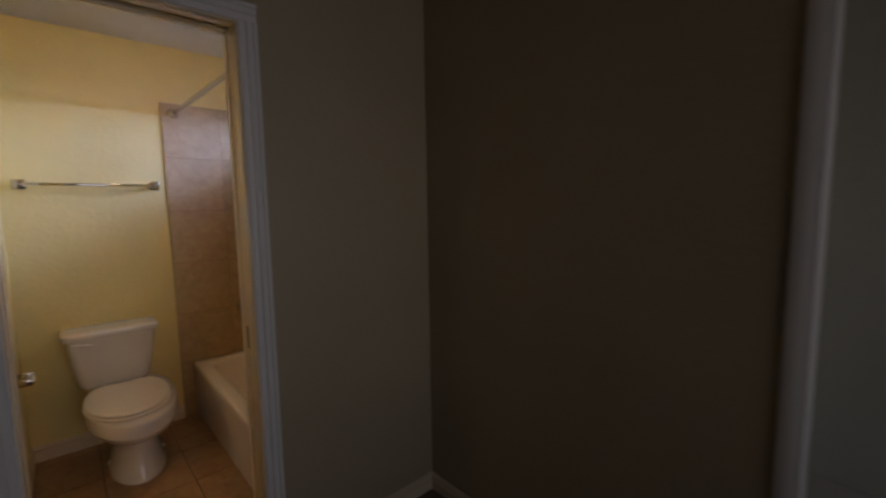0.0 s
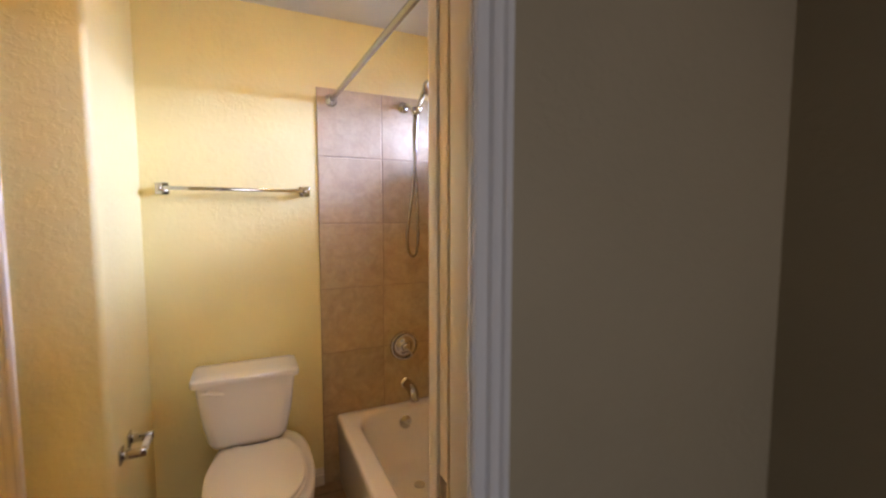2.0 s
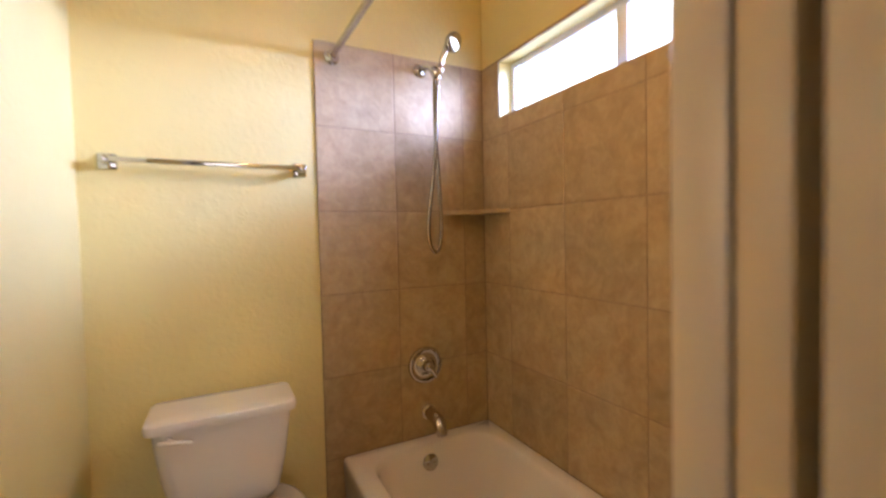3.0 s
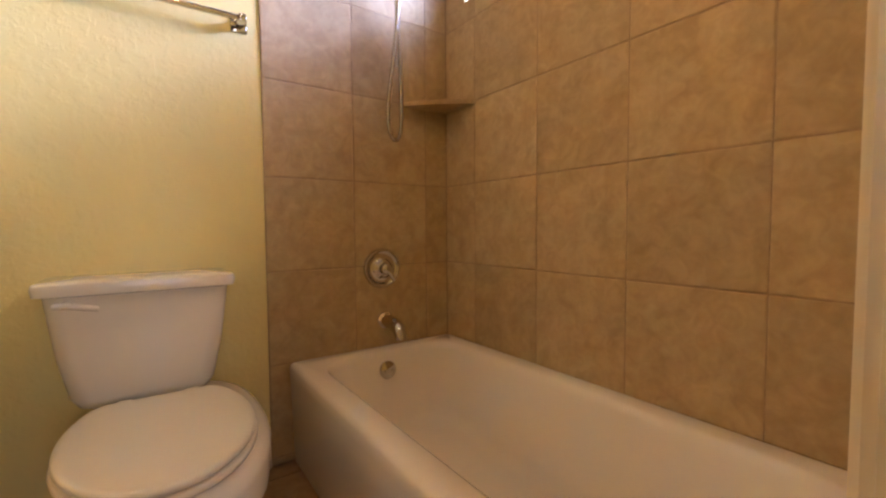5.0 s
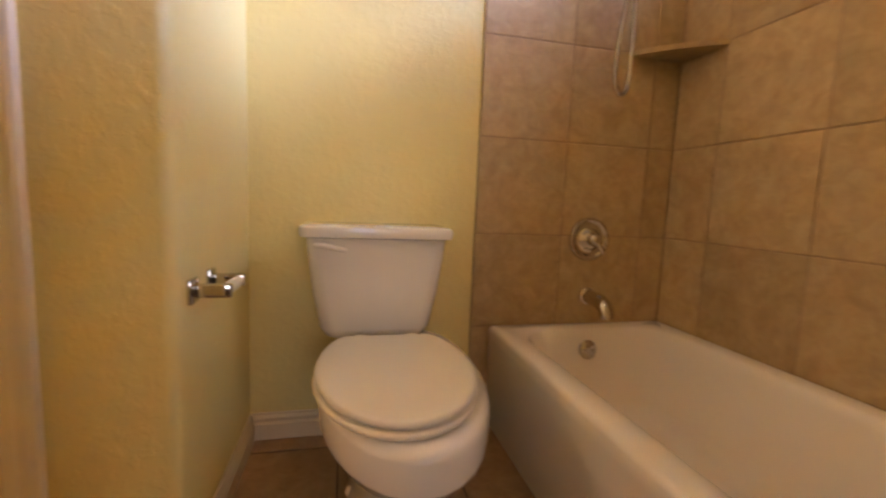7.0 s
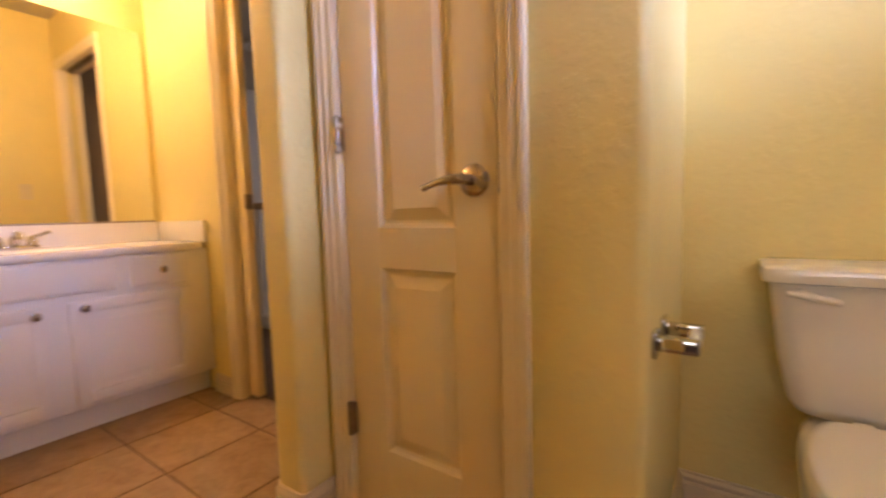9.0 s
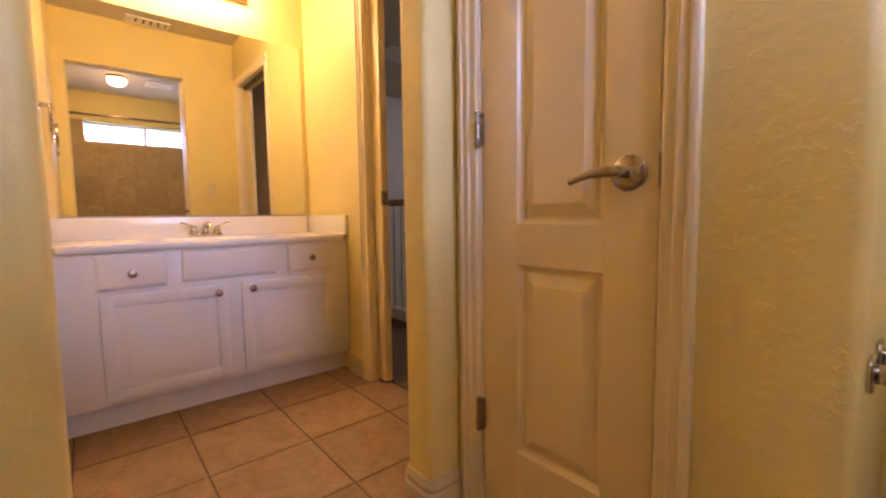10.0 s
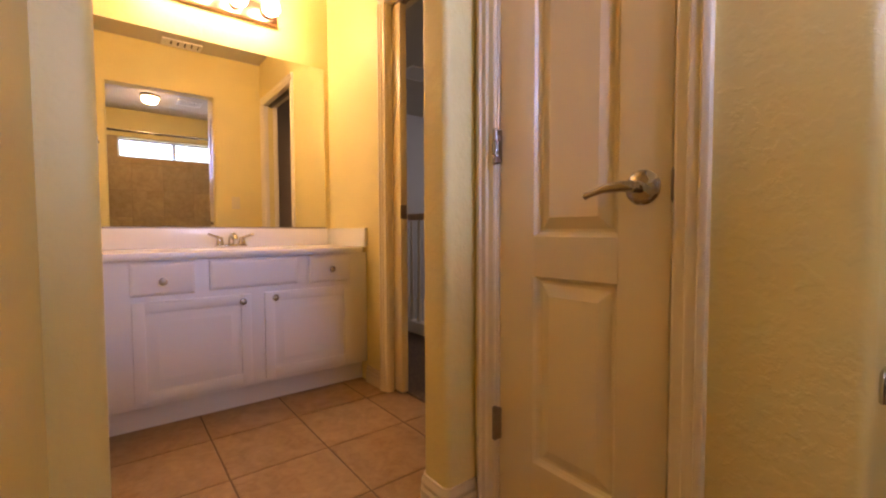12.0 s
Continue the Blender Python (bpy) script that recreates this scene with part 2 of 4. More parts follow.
def rrect(x0, x1, y0, y1, z, r, seg=6):
    return [(x, y, z) for x, y in rounded([(x0, y0), (x1, y0), (x1, y1), (x0, y1)], [r] * 4, seg)]


# ---- plan ----
H = 2.44
TILE_X, TILE_Y = 0.795, 0.0
EAST, NORTH = 0.805, 0.010
SOUTH, SOUTH_OUT = -1.548, -1.697
TPX, CLOSET = -0.757, -0.600
OPW, OPE = -1.720, -1.600
OP_S, OP_N, OP_Z = -1.470, -0.712, 2.07
VAN_N, MIRX = -0.310, -3.350
DOOR_X0, DOOR_X1, DOOR_Z = -0.655, -0.047, 2.030
HALL_X0, HALL_X1, HALL_Z = -2.600, -1.860, 2.040
CL_X0, CL_X1, CL_Z = -1.508, -1.037, 2.03
WIN = (-1.375, -0.135, 1.830, 2.080)

# ---- structure ----
bm = box(-0.872, 0.925, NORTH, 0.130, 0, H)
wall_north = struct("wall_north", bm, YELLOW, "yellow knockdown plaster wall behind the toilet", "wall")
y0, y1, z0, z1 = WIN
bm = box(EAST, 0.925, SOUTH_OUT, NORTH, 0, z0)
box(EAST, 0.925, SOUTH_OUT, NORTH, z1, H, bm=bm)
box(EAST, 0.925, SOUTH_OUT, y0, z0, z1, bm=bm)
box(EAST, 0.925, y1, NORTH, z0, z1, bm=bm)
wall_east = struct("wall_east", bm, YELLOW, "yellow plaster wall above tan tub tile", "wall")

ra = 0.022
bm = prism(rounded([(CL_X1 + 0.02, CLOSET), (TPX, CLOSET), (TPX, NORTH), (-0.872, NORTH), (-0.872, -0.485), (CL_X1 + 0.02, -0.485)], [0, ra, 0, 0, 0, 0]), 0, H)
box(OPE, CL_X0 - 0.02, CLOSET, -0.485, 0, H, bm=bm)
box(CL_X0 - 0.02, CL_X1 + 0.02, CLOSET, -0.485, CL_Z + 0.02, H, bm=bm)
struct("wall_closet", bm, YELLOW, "yellow plaster closet wall with a rounded corner", "wall")

bm = prism(rounded([(OPW, VAN_N), (OPW, OP_N), (OPE, OP_N), (OPE, VAN_N)], [0, ra, ra, 0]), 0, OP_Z)
prism(rounded([(OPW, OP_S), (OPW, SOUTH), (OPE, SOUTH), (OPE, OP_S)], [ra, 0, 0, ra]), 0, OP_Z, bm=bm)
box(OPW, OPE, SOUTH, VAN_N, OP_Z, H, bm=bm)
struct("wall_opening", bm, YELLOW, "yellow plaster partition with a cased-free opening", "wall")

bm = box(MIRX - 0.12, HALL_X0 - 0.02, VAN_N, -0.19, 0, H)
box(HALL_X1 + 0.02, OPE, VAN_N, -0.19, 0, H, bm=bm)
box(HALL_X0 - 0.02, HALL_X1 + 0.02, VAN_N, -0.19, HALL_Z + 0.02, H, bm=bm)
struct("wall_hall", bm, YELLOW, "yellow plaster wall with the hall doorway", "wall")
struct("wall_mirror", box(MIRX - 0.12, MIRX, SOUTH, VAN_N, 0, H), YELLOW, "yellow plaster wall behind the vanity mirror", "wall")

mid = -1.626
bm = box(MIRX - 0.12, DOOR_X0 - 0.018, mid, SOUTH, 0, H)
box(DOOR_X1 + 0.018, EAST, SOUTH, -1.585, 0, H, bm=bm)
box(DOOR_X0 - 0.018, DOOR_X1 + 0.018, mid, SOUTH, DOOR_Z + 0.018, H, bm=bm)
struct("wall_south", bm, YELLOW, "yellow plaster wall beside the pocket door", "wall")
bm = box(-2.6, DOOR_X0 - 0.018, SOUTH_OUT, mid, 0, H)
box(DOOR_X1 + 0.018, 0.76, SOUTH_OUT, -1.634, 0, H, bm=bm)
box(DOOR_X0 - 0.018, DOOR_X1 + 0.018, SOUTH_OUT, mid, DOOR_Z + 0.018, H, bm=bm)
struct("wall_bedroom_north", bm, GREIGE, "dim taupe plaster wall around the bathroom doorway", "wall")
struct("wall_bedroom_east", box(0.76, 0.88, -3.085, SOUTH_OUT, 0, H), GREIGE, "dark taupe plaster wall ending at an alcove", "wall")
struct("wall_bedroom_alcove", box(1.36, 1.46, -5.5, -2.7, 0, H), ALCOVE, "sage plaster alcove wall, lightened in place of its own light", "wall")
struct("wall_bedroom_alcove_side", box(0.88, 1.36, -2.80, -2.70, 0, H), ALCOVE, "sage plaster alcove return, lightened in place of alcove light", "wall")
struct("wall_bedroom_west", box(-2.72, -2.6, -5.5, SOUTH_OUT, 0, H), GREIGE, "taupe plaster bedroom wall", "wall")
bm = box(-2.72, 1.46, -5.6, -5.5, 0, 0.85)
box(-2.72, 1.46, -5.6, -5.5, 2.05, H, bm=bm)
box(-2.72, -0.75, -5.6, -5.5, 0.85, 2.05, bm=bm)
box(0.65, 1.46, -5.6, -5.5, 0.85, 2.05, bm=bm)
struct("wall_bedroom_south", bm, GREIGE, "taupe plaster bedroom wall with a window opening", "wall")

struct("ceiling_bath", box(MIRX - 0.12, 0.925, SOUTH_OUT, 0.13, H, H + 0.1), CEIL, "cream textured bathroom ceiling", "ceiling")
struct("ceiling_bedroom", box(-2.72, 1.46, -5.6, SOUTH_OUT, H, H + 0.1), CEIL, "cream textured bedroom ceiling", "ceiling")
struct("ceiling_hall", box(-5.6, -1.2, 0.13, 4.1, H, H + 0.1), CEIL, "cream hall ceiling", "ceiling")
struct("ceiling_hall_near", box(-5.6, MIRX - 0.12, -0.31, 0.13, H, H + 0.1), CEIL, "cream hall ceiling", "ceiling")
floor = struct("floor_bath", box(MIRX, EAST, -1.64, NORTH, -0.08, -0.003), FGROUT, "tan ceramic tile bathroom floor with dark grout", "floor")
struct("floor_bedroom", box(-2.6, 1.36, -5.5, -1.64, -0.08, 0.006), CARPET, "brown carpeted bedroom floor", "floor")
struct("floor_hall", box(-5.5, -1.6, -0.235, 0.62, -0.2, 0.008), CARPET, "brown carpeted hall floor", "floor")
struct("wall_hall_far", box(-5.6, -1.2, 4.0, 4.1, -2.6, H), HALLGREY, "grey plaster stairwell wall", "wall")
struct("wall_hall_west", box(-5.6, -5.5, -0.31, 4.0, -2.6, H), HALLGREY, "grey plaster hall wall", "wall")
struct("wall_hall_east", box(-1.6, -1.5, -0.19, 4.0, -2.6, H), HALLTAN, "brown plaster hall wall, darkened in its colour", "wall")
struct("wall_hall_south", box(-5.5, MIRX - 0.12, -0.43, -0.31, 0, H), HALLGREY, "grey plaster hall wall", "wall")
struct("floor_stairwell", box(-5.5, -1.3, 0.62, 4.0, -2.7, -2.6), CARPET, "carpeted lower landing of the stairwell", "floor")

# ---- trim: casings, jambs, baseboards ----


def casing_leg(bm, x0, x1, yf, out, za, zb, inner_is_x1):
    """A moulded upright on a wall face at yf; out is the side it stands proud to (+1 or -1)."""
    w = x1 - x0
    prof = [(0, 0.0), (0, 0.018), (0.05, 0.0198), (0.2, 0.0198), (0.27, 0.0137), (0.34, 0.0137), (0.42, 0.0164), (0.55, 0.0164), (0.63, 0.0100), (0.86, 0.0090), (0.93, 0.0100), (1, 0.0065), (1, 0.0)]
    poly = [((x1 - (1 - u) * w) if inner_is_x1 else (x1 - u * w), yf + out * d) for u, d in prof]
    return prism(poly, za, zb, bm)


def casing_head(bm, x0, x1, yf, out, za, zb):
    w = zb - za
    prof = [(0, 0.0), (0, 0.018), (0.05, 0.0198), (0.2, 0.0198), (0.27, 0.0137), (0.34, 0.0137), (0.42, 0.0164), (0.55, 0.0164), (0.63, 0.0100), (0.86, 0.0090), (0.93, 0.0100), (1, 0.0065), (1, 0.0)]
    return loft([[(x, yf + out * d, zb - u * w) for u, d in prof] for x in (x0, x1)], bm)


def casing(name, x0, x1, ztop, yf, out, width, label, z0=0.0, left=True, right=True, paint=CREAMTRIM):
    t = thing(name, label, "door trim", "structure")
    if left:
        part("casing_leg", casing_leg(None, x0 - width, x0, yf, out, z0, ztop, True), paint, t)
    if right:
        part("casing_leg", casing_leg(None, x1, x1 + width, yf, out, z0, ztop, False), paint, t)
    part("casing_head", casing_head(None, x0 - (width if left else 0), x1 + (width if right else 0), yf, out, ztop, ztop + width), paint, t)
    return t


casing("trim_entry_bedroom", DOOR_X0 - 0.004, DOOR_X1 + 0.004, DOOR_Z + 0.004, SOUTH_OUT, -1, 0.060, "white moulded casing in bluish bedroom light", paint=TRIM)
casing("trim_entry_bath", DOOR_X0 - 0.004, DOOR_X1 + 0.004, DOOR_Z + 0.004, SOUTH, 1, 0.066, "cream moulded casing on the bathroom side")
casing("trim_closet", CL_X0 - 0.004, CL_X1 + 0.004, CL_Z + 0.004, CLOSET, -1, 0.062, "cream moulded casing round the closet door")
casing("trim_hall", HALL_X0 - 0.004, HALL_X1 + 0.004, HALL_Z + 0.004, VAN_N, -1, 0.060, "cream moulded casing round the hall doorway")

t = thing("jamb_entry", "cream split jamb of the bathroom pocket door", "door jamb", "structure")
part("jamb_side", box(DOOR_X0 - 0.018, DOOR_X0, SOUTH_OUT, -1.640, 0, DOOR_Z, 0.0015), CREAMTRIM, t)
part("jamb_side", box(DOOR_X0 - 0.018, DOOR_X0, -1.603, SOUTH, 0, DOOR_Z, 0.0015), CREAMTRIM, t)
part("jamb_groove", box(DOOR_X0 - 0.018, DOOR_X0 - 0.006, -1.640, -1.603, 0, DOOR_Z), CREAMTRIM, t)
sp = part("strike_plate", box(DOOR_X0 - 0.006, DOOR_X0 - 0.003, -1.633, -1.610, 0.90, 0.98, 0.001), BRONZE, t, "dark metal strike plate")
part("jamb_side", box(DOOR_X1, DOOR_X1 + 0.018, SOUTH_OUT, -1.634, 0, DOOR_Z, 0.0015), CREAMTRIM, t)
part("jamb_side", box(DOOR_X1, DOOR_X1 + 0.018, -1.583, SOUTH, 0, DOOR_Z, 0.0015), CREAMTRIM, t)
part("jamb_head", box(DOOR_X0 - 0.018, DOOR_X1 + 0.018, SOUTH_OUT, -1.640, DOOR_Z, DOOR_Z + 0.018, 0.0015), CREAMTRIM, t)
part("jamb_head", box(DOOR_X0 - 0.018, DOOR_X1 + 0.018, -1.583, SOUTH, DOOR_Z, DOOR_Z + 0.018, 0.0015), CREAMTRIM, t)
part("door_track", box(DOOR_X0 - 0.01, DOOR_X1 + 0.018, -1.625, -1.598, DOOR_Z + 0.02, DOOR_Z + 0.045), BRONZE, t, "dark metal pocket door track")

d2 = thing("door_2", "cream pocket door slid open into the wall", "pocket door", "structure")
part("door_leaf", box(DOOR_X1 + 0.004, 0.50, -1.619, -1.5855, 0.012, DOOR_Z + 0.01, 0.002), DOORWHITE, d2)
part("latch_plate", box(DOOR_X1 + 0.0015, DOOR_X1 + 0.005, -1.614, -1.591, 0.90, 0.985, 0.0008), BRONZE, d2, "brown metal edge latch")

t = thing("jamb_hall", "cream split jamb of the hall pocket door", "door jamb", "structure")
for sx in (HALL_X0 - 0.018, HALL_X1):
    part("jamb_side", box(sx, sx + 0.018, VAN_N, -0.275, 0, HALL_Z, 0.0015), CREAMTRIM, t)
    part("jamb_side", box(sx, sx + 0.018, -0.225, -0.19, 0, HALL_Z, 0.0015), CREAMTRIM, t)
part("jamb_head", box(HALL_X0 - 0.018, HALL_X1 + 0.018, VAN_N, -0.275, HALL_Z, HALL_Z + 0.018), CREAMTRIM, t)
part("jamb_head", box(HALL_X0 - 0.018, HALL_X1 + 0.018, -0.225, -0.19, HALL_Z, HALL_Z + 0.018), CREAMTRIM, t)
part("door_track", box(HALL_X0 + 0.0, HALL_X1, -0.262, -0.238, HALL_Z - 0.012, HALL_Z + 0.02), BRONZE, t, "dark metal pocket door track")
d3 = thing("door_3", "cream pocket door almost wholly inside the wall", "pocket door", "structure")
part("door_leaf", box(HALL_X0 - 0.016, HALL_X0 + 0.072, -0.2735, -0.234, 0.012, HALL_Z - 0.012, 0.002), DOORWHITE, d3)
part("latch_plate", box(HALL_X0 + 0.069, HALL_X0 + 0.0745, -0.2755, -0.240, 0.93, 1.00, 0.0008), BRONZE, d3, "brown metal edge latch")
part("floor_guide", box(HALL_X0 + 0.01, HALL_X0 + 0.05, -0.272, -0.232, 0.0, 0.011), BRONZE, d3, "small dark floor guide")


def baseboard(name, pts, label, h=0.090, d=0.016):
    """A baseboard run along a plan line; the room lies to the left of its direction."""
    prof = [(0, 0), (d, 0), (d, h * 0.60), (d * 0.55, h * 0.66), (d * 0.55, h * 0.70), (d * 0.85, h * 0.76), (d * 0.85, h * 0.84), (d * 0.4, h * 0.92), (d * 0.4, h), (0, h)]
    P = [Vector(p) for p in pts]
    rings = []
    for i, p in enumerate(P):
        dirs = []
        if i > 0:
            dirs.append((P[i] - P[i - 1]).normalized())
        if i < len(P) - 1:
            dirs.append((P[i + 1] - P[i]).normalized())
        ns = [Vector((-v.y, v.x)) for v in dirs]
        n = sum(ns, Vector((0, 0)))
        n = n / n.length_squared * (len(ns) if len(ns) == 1 else 2) if len(ns) > 1 else ns[0]
        rings.append([(p.x + n.x * o, p.y + n.y * o, z + 0.001) for o, z in prof])
    return struct(name, loft(rings), BASE, label, "baseboard")


def arc(cx, cy, r, a0, a1, n=5):
    return [(cx + r * math.cos(radians(a0 + (a1 - a0) * k / n)), cy + r * math.sin(radians(a0 + (a1 - a0) * k / n))) for k in range(n + 1)]


run = [(-0.002, NORTH), (TPX, NORTH)] + arc(TPX - ra, CLOSET + ra, ra, 0, -90) + [(CL_X1 + 0.068, CLOSET)]
baseboard("baseboard", run, "cream moulded baseboard round the toilet alcove")
run = [(OPE, CLOSET - 0.001)] + arc(OPE - ra, OP_N + ra, ra, 0, -90) + arc(OPW + ra, OP_N + ra, ra, -90, -180) + [(OPW, VAN_N - 0.02)]
baseboard("baseboard", run, "cream moulded baseboard wrapping the partition end", 0.114)
baseboard("baseboard", [(HALL_X0 - 0.066, VAN_N), (-2.835, VAN_N)], "cream moulded baseboard beside the vanity")
run = [(OPW, SOUTH + 0.015)] + arc(OPW + ra, OP_S - ra, ra, 180, 90) + arc(OPE - ra, OP_S - ra, ra, 90, 0) + [(OPE, SOUTH), (DOOR_X0 - 0.072, SOUTH)]
baseboard("baseboard", run, "cream moulded baseboard on the partition stub")
baseboard("baseboard", [(0.76, -3.085), (0.76, SOUTH_OUT), (DOOR_X1 + 0.066, SOUTH_OUT)], "white baseboard in the dim bedroom corner", 0.085)
t = thing("alcove_ledge", "low white painted ledge along the bedroom alcove", "ledge", "structure")
part("ledge_base", box(1.06, 1.3595, -5.2, -2.801, 0.007, 0.425), ALCOVE, t)
part("ledge_cap", box(1.02, 1.3595, -5.22, -2.801, 0.4255, 0.462, 0.006), TRIM, t, "white painted ledge cap")
t = thing("trim_bedroom_alcove", "pale corner trim where the bedroom wall ends", "wall trim", "structure")
part("corner_bead", box(0.752, 0.7595, -3.0855, -3.040, 0, 2.43, 0.003), TRIM, t)
part("corner_bead", box(0.752, 0.8805, -3.0915, -3.0855, 0, 2.43, 0.002), TRIM, t)

# ---- window over the tub ----
w = thing("window_1", "long narrow white vinyl slider window over the tub", "window", "structure")
fx0, fx1 = 0.868, 0.918
part("window_frame", box(fx0, fx1, y0 + 0.001, y1 - 0.001, z0 + 0.001, z0 + 0.030, 0.003), VINYL, w)
part("window_frame", box(fx0, fx1, y0 + 0.001, y1 - 0.001, z1 - 0.030, z1 - 0.001, 0.003), VINYL, w)
part("window_frame", box(fx0, fx1, y0 + 0.001, y0 + 0.030, z0 + 0.030, z1 - 0.030, 0.003), VINYL, w)
part("window_frame", box(fx0, fx1, y1 - 0.030, y1 - 0.001, z0 + 0.030, z1 - 0.030, 0.003), VINYL, w)
ym = (y0 + y1) / 2
part("mullion", box(fx0 - 0.004, fx1 - 0.006, ym - 0.022, ym + 0.022, z0 + 0.0295, z1 - 0.0295, 0.003), VINYL, w)
for a, b_ in ((y0 + 0.03, ym - 0.022), (ym + 0.022, y1 - 0.03)):
    p = part("pane", box(0.894, 0.899, a + 0.001, b_ - 0.001, z0 + 0.0305, z1 - 0.0305), GLASS, w)
    p.visible_shadow = False
part("window_latch", box(0.855, 0.869, y1 - 0.075, y1 - 0.035, z1 - 0.034, z1 - 0.020, 0.002), VINYL, w)
bm = box(0.8045, fx0, y0 + 0.0005, y1 - 0.0005, z0 - 0.001, z0 + 0.004)
part("window_sill", bm, VINYL, w)

# ---- closet door ----
d1 = thing("door_1", "narrow cream two-panel closet door, closed", "door", "structure", at=((CL_X0 + CL_X1) / 2, CLOSET, 0))


def panel_door(parent, x0, x1, z0, z1, yf, panels, thick=0.035):
    """A moulded door whose face lies at yf towards -y; panels are (x0, x1, z0, z1)."""
    px0, px1 = panels[0][0], panels[0][1]
    part("stile", box(x0, px0, yf, yf + thick, z0, z1, 0.002), DOORWHITE, parent)
    part("stile", box(px1, x1, yf, yf + thick, z0, z1, 0.002), DOORWHITE, parent)
    zs = [z0] + [z for p in panels for z in (p[2], p[3])] + [z1]
    for a, b_ in zip(zs[0::2], zs[1::2]):
        part("rail", box(px0 - 0.001, px1 + 0.001, yf + 0.0003, yf + thick, a, b_), DOORWHITE, parent)
    for a, b_, c, d in panels:
        steps = [(0.0, 0.0005), (0.005, 0.009), (0.012, 0.0145), (0.019, 0.0145), (0.023, 0.0120), (0.044, 0.0035), (0.048, 0.0015)]
        rings = [[(a + o, yf + e, c + o), (b_ - o, yf + e, c + o), (b_ - o, yf + e, d - o), (a + o, yf + e, d - o)] for o, e in steps]
        part("panel", loft(rings, cap0=False), DOORWHITE, parent, smooth=20)


LF = CLOSET + 0.006
panel_door(d1, CL_X0 + 0.003, CL_X1 - 0.0055, 0.012, CL_Z - 0.003, LF, [(-1.384, -1.153, 0.252, 0.748), (-1.384, -1.153, 0.850, 1.86)])
part("jamb", box(CL_X0 - 0.018, CL_X0, CLOSET + 0.0005, -0.487, 0, CL_Z), CREAMTRIM, d1)
part("jamb", box(CL_X1, CL_X1 + 0.018, CLOSET + 0.0005, -0.487, 0, CL_Z), CREAMTRIM, d1)
part("jamb", box(CL_X0 - 0.018, CL_X1 + 0.018, CLOSET + 0.0005, -0.487, CL_Z, CL_Z + 0.018), CREAMTRIM, d1)
for hz in (0.318, 1.10, 1.86):
    bm = spin([(-0.049, 0.004), (-0.045, 0.0085), (0.045, 0.0085), (0.049, 0.004)], (CL_X0 + 0.001, CLOSET - 0.010, hz), (0, 0, 1), 12)
    box(CL_X0 - 0.003, CL_X0 + 0.012, CLOSET - 0.010, CLOSET + 0.0055, hz - 0.044, hz + 0.044, 0.001, 1, bm=bm)
    hg = part("hinge", bm, BRONZE if hz < 1 else NICKEL, d1, "bright steel butt hinge" if hz > 1 else "dark butt hinge")
hx, hz = -1.099, 0.953
lev = part("lever_handle", spin([(0, 0.036), (0.004, 0.036), (0.009, 0.031), (0.012, 0.018), (0.014, 0.012), (0.045, 0.011), (0.052, 0.012)], (hx, LF, hz), (0, -1, 0)), NICKEL, d1, "satin nickel lever handle")
part("lever", tube([(hx, LF - 0.046, hz), (hx - 0.02, LF - 0.052, hz + 0.001), (hx - 0.055, LF - 0.054, hz - 0.002), (hx - 0.085, LF - 0.054, hz - 0.010), (hx - 0.100, LF - 0.053, hz - 0.014), (hx - 0.104, LF - 0.053, hz - 0.014)], [0.011, 0.011, 0.0085, 0.0065, 0.0075, 0.004], 14), NICKEL, lev)
part("latch", spin([(-0.034, 0.0015), (-0.026, 0.0042), (0.026, 0.0042), (0.034, 0.0015)], (CL_X1 - 0.0015, LF - 0.003, hz), (0, 0, 1), 10), BRONZE, d1, "dark strike lip at the door edge")
struct("wall_closet_back", box(-1.499, -0.872, -0.35, -0.25, 0, H), YELLOW, "yellow plaster closed-in closet back", "wall")

# ---- bathtub ----
tub = thing("bathtub", "bone enamelled alcove bathtub with a flat apron", "bathtub", at=(0.43, -0.78, 0))
tx0, tx1, ty0, ty1, tz = 0.070, TILE_X - 0.001, -1.546, -0.001, 0.377
R = []
R.append(rrect(tx0 + 0.012, tx1, ty0, ty1, 0.001, 0.004))
R.append(rrect(tx0 + 0.010, tx1, ty0, ty1, 0.06, 0.004))
R.append(rrect(tx0 + 0.001, tx1, ty0, ty1, tz - 0.05, 0.004))
R.append(rrect(tx0, tx1, ty0, ty1, tz - 0.018, 0.004))
R.append(rrect(tx0 + 0.004, tx1 - 0.002, ty0 + 0.002, ty1 - 0.002, tz - 0.006, 0.005))
R.append(rrect(tx0 + 0.014, tx1 - 0.004, ty0 + 0.006, ty1 - 0.006, tz, 0.008))
R.append(rrect(tx0 + 0.075, tx1 - 0.052, ty0 + 0.095, ty1 - 0.062, tz - 0.001, 0.135))
R.append(rrect(tx0 + 0.086, tx1 - 0.062, ty0 + 0.106, ty1 - 0.070, tz - 0.008, 0.130))
R.append(rrect(tx0 + 0.095, tx1 - 0.070, ty0 + 0.120, ty1 - 0.075, tz - 0.03, 0.125))
R.append(rrect(tx0 + 0.115, tx1 - 0.090, ty0 + 0.200, ty1 - 0.100, tz - 0.16, 0.120))
R.append(rrect(tx0 + 0.135, tx1 - 0.110, ty0 + 0.280, ty1 - 0.125, tz - 0.27, 0.115))
R.append(rrect(tx0 + 0.155, tx1 - 0.130, ty0 + 0.320, ty1 - 0.150, tz - 0.305, 0.110))
R.append(rrect(tx0 + 0.200, tx1 - 0.175, ty0 + 0.380, ty1 - 0.200, tz - 0.320, 0.090))
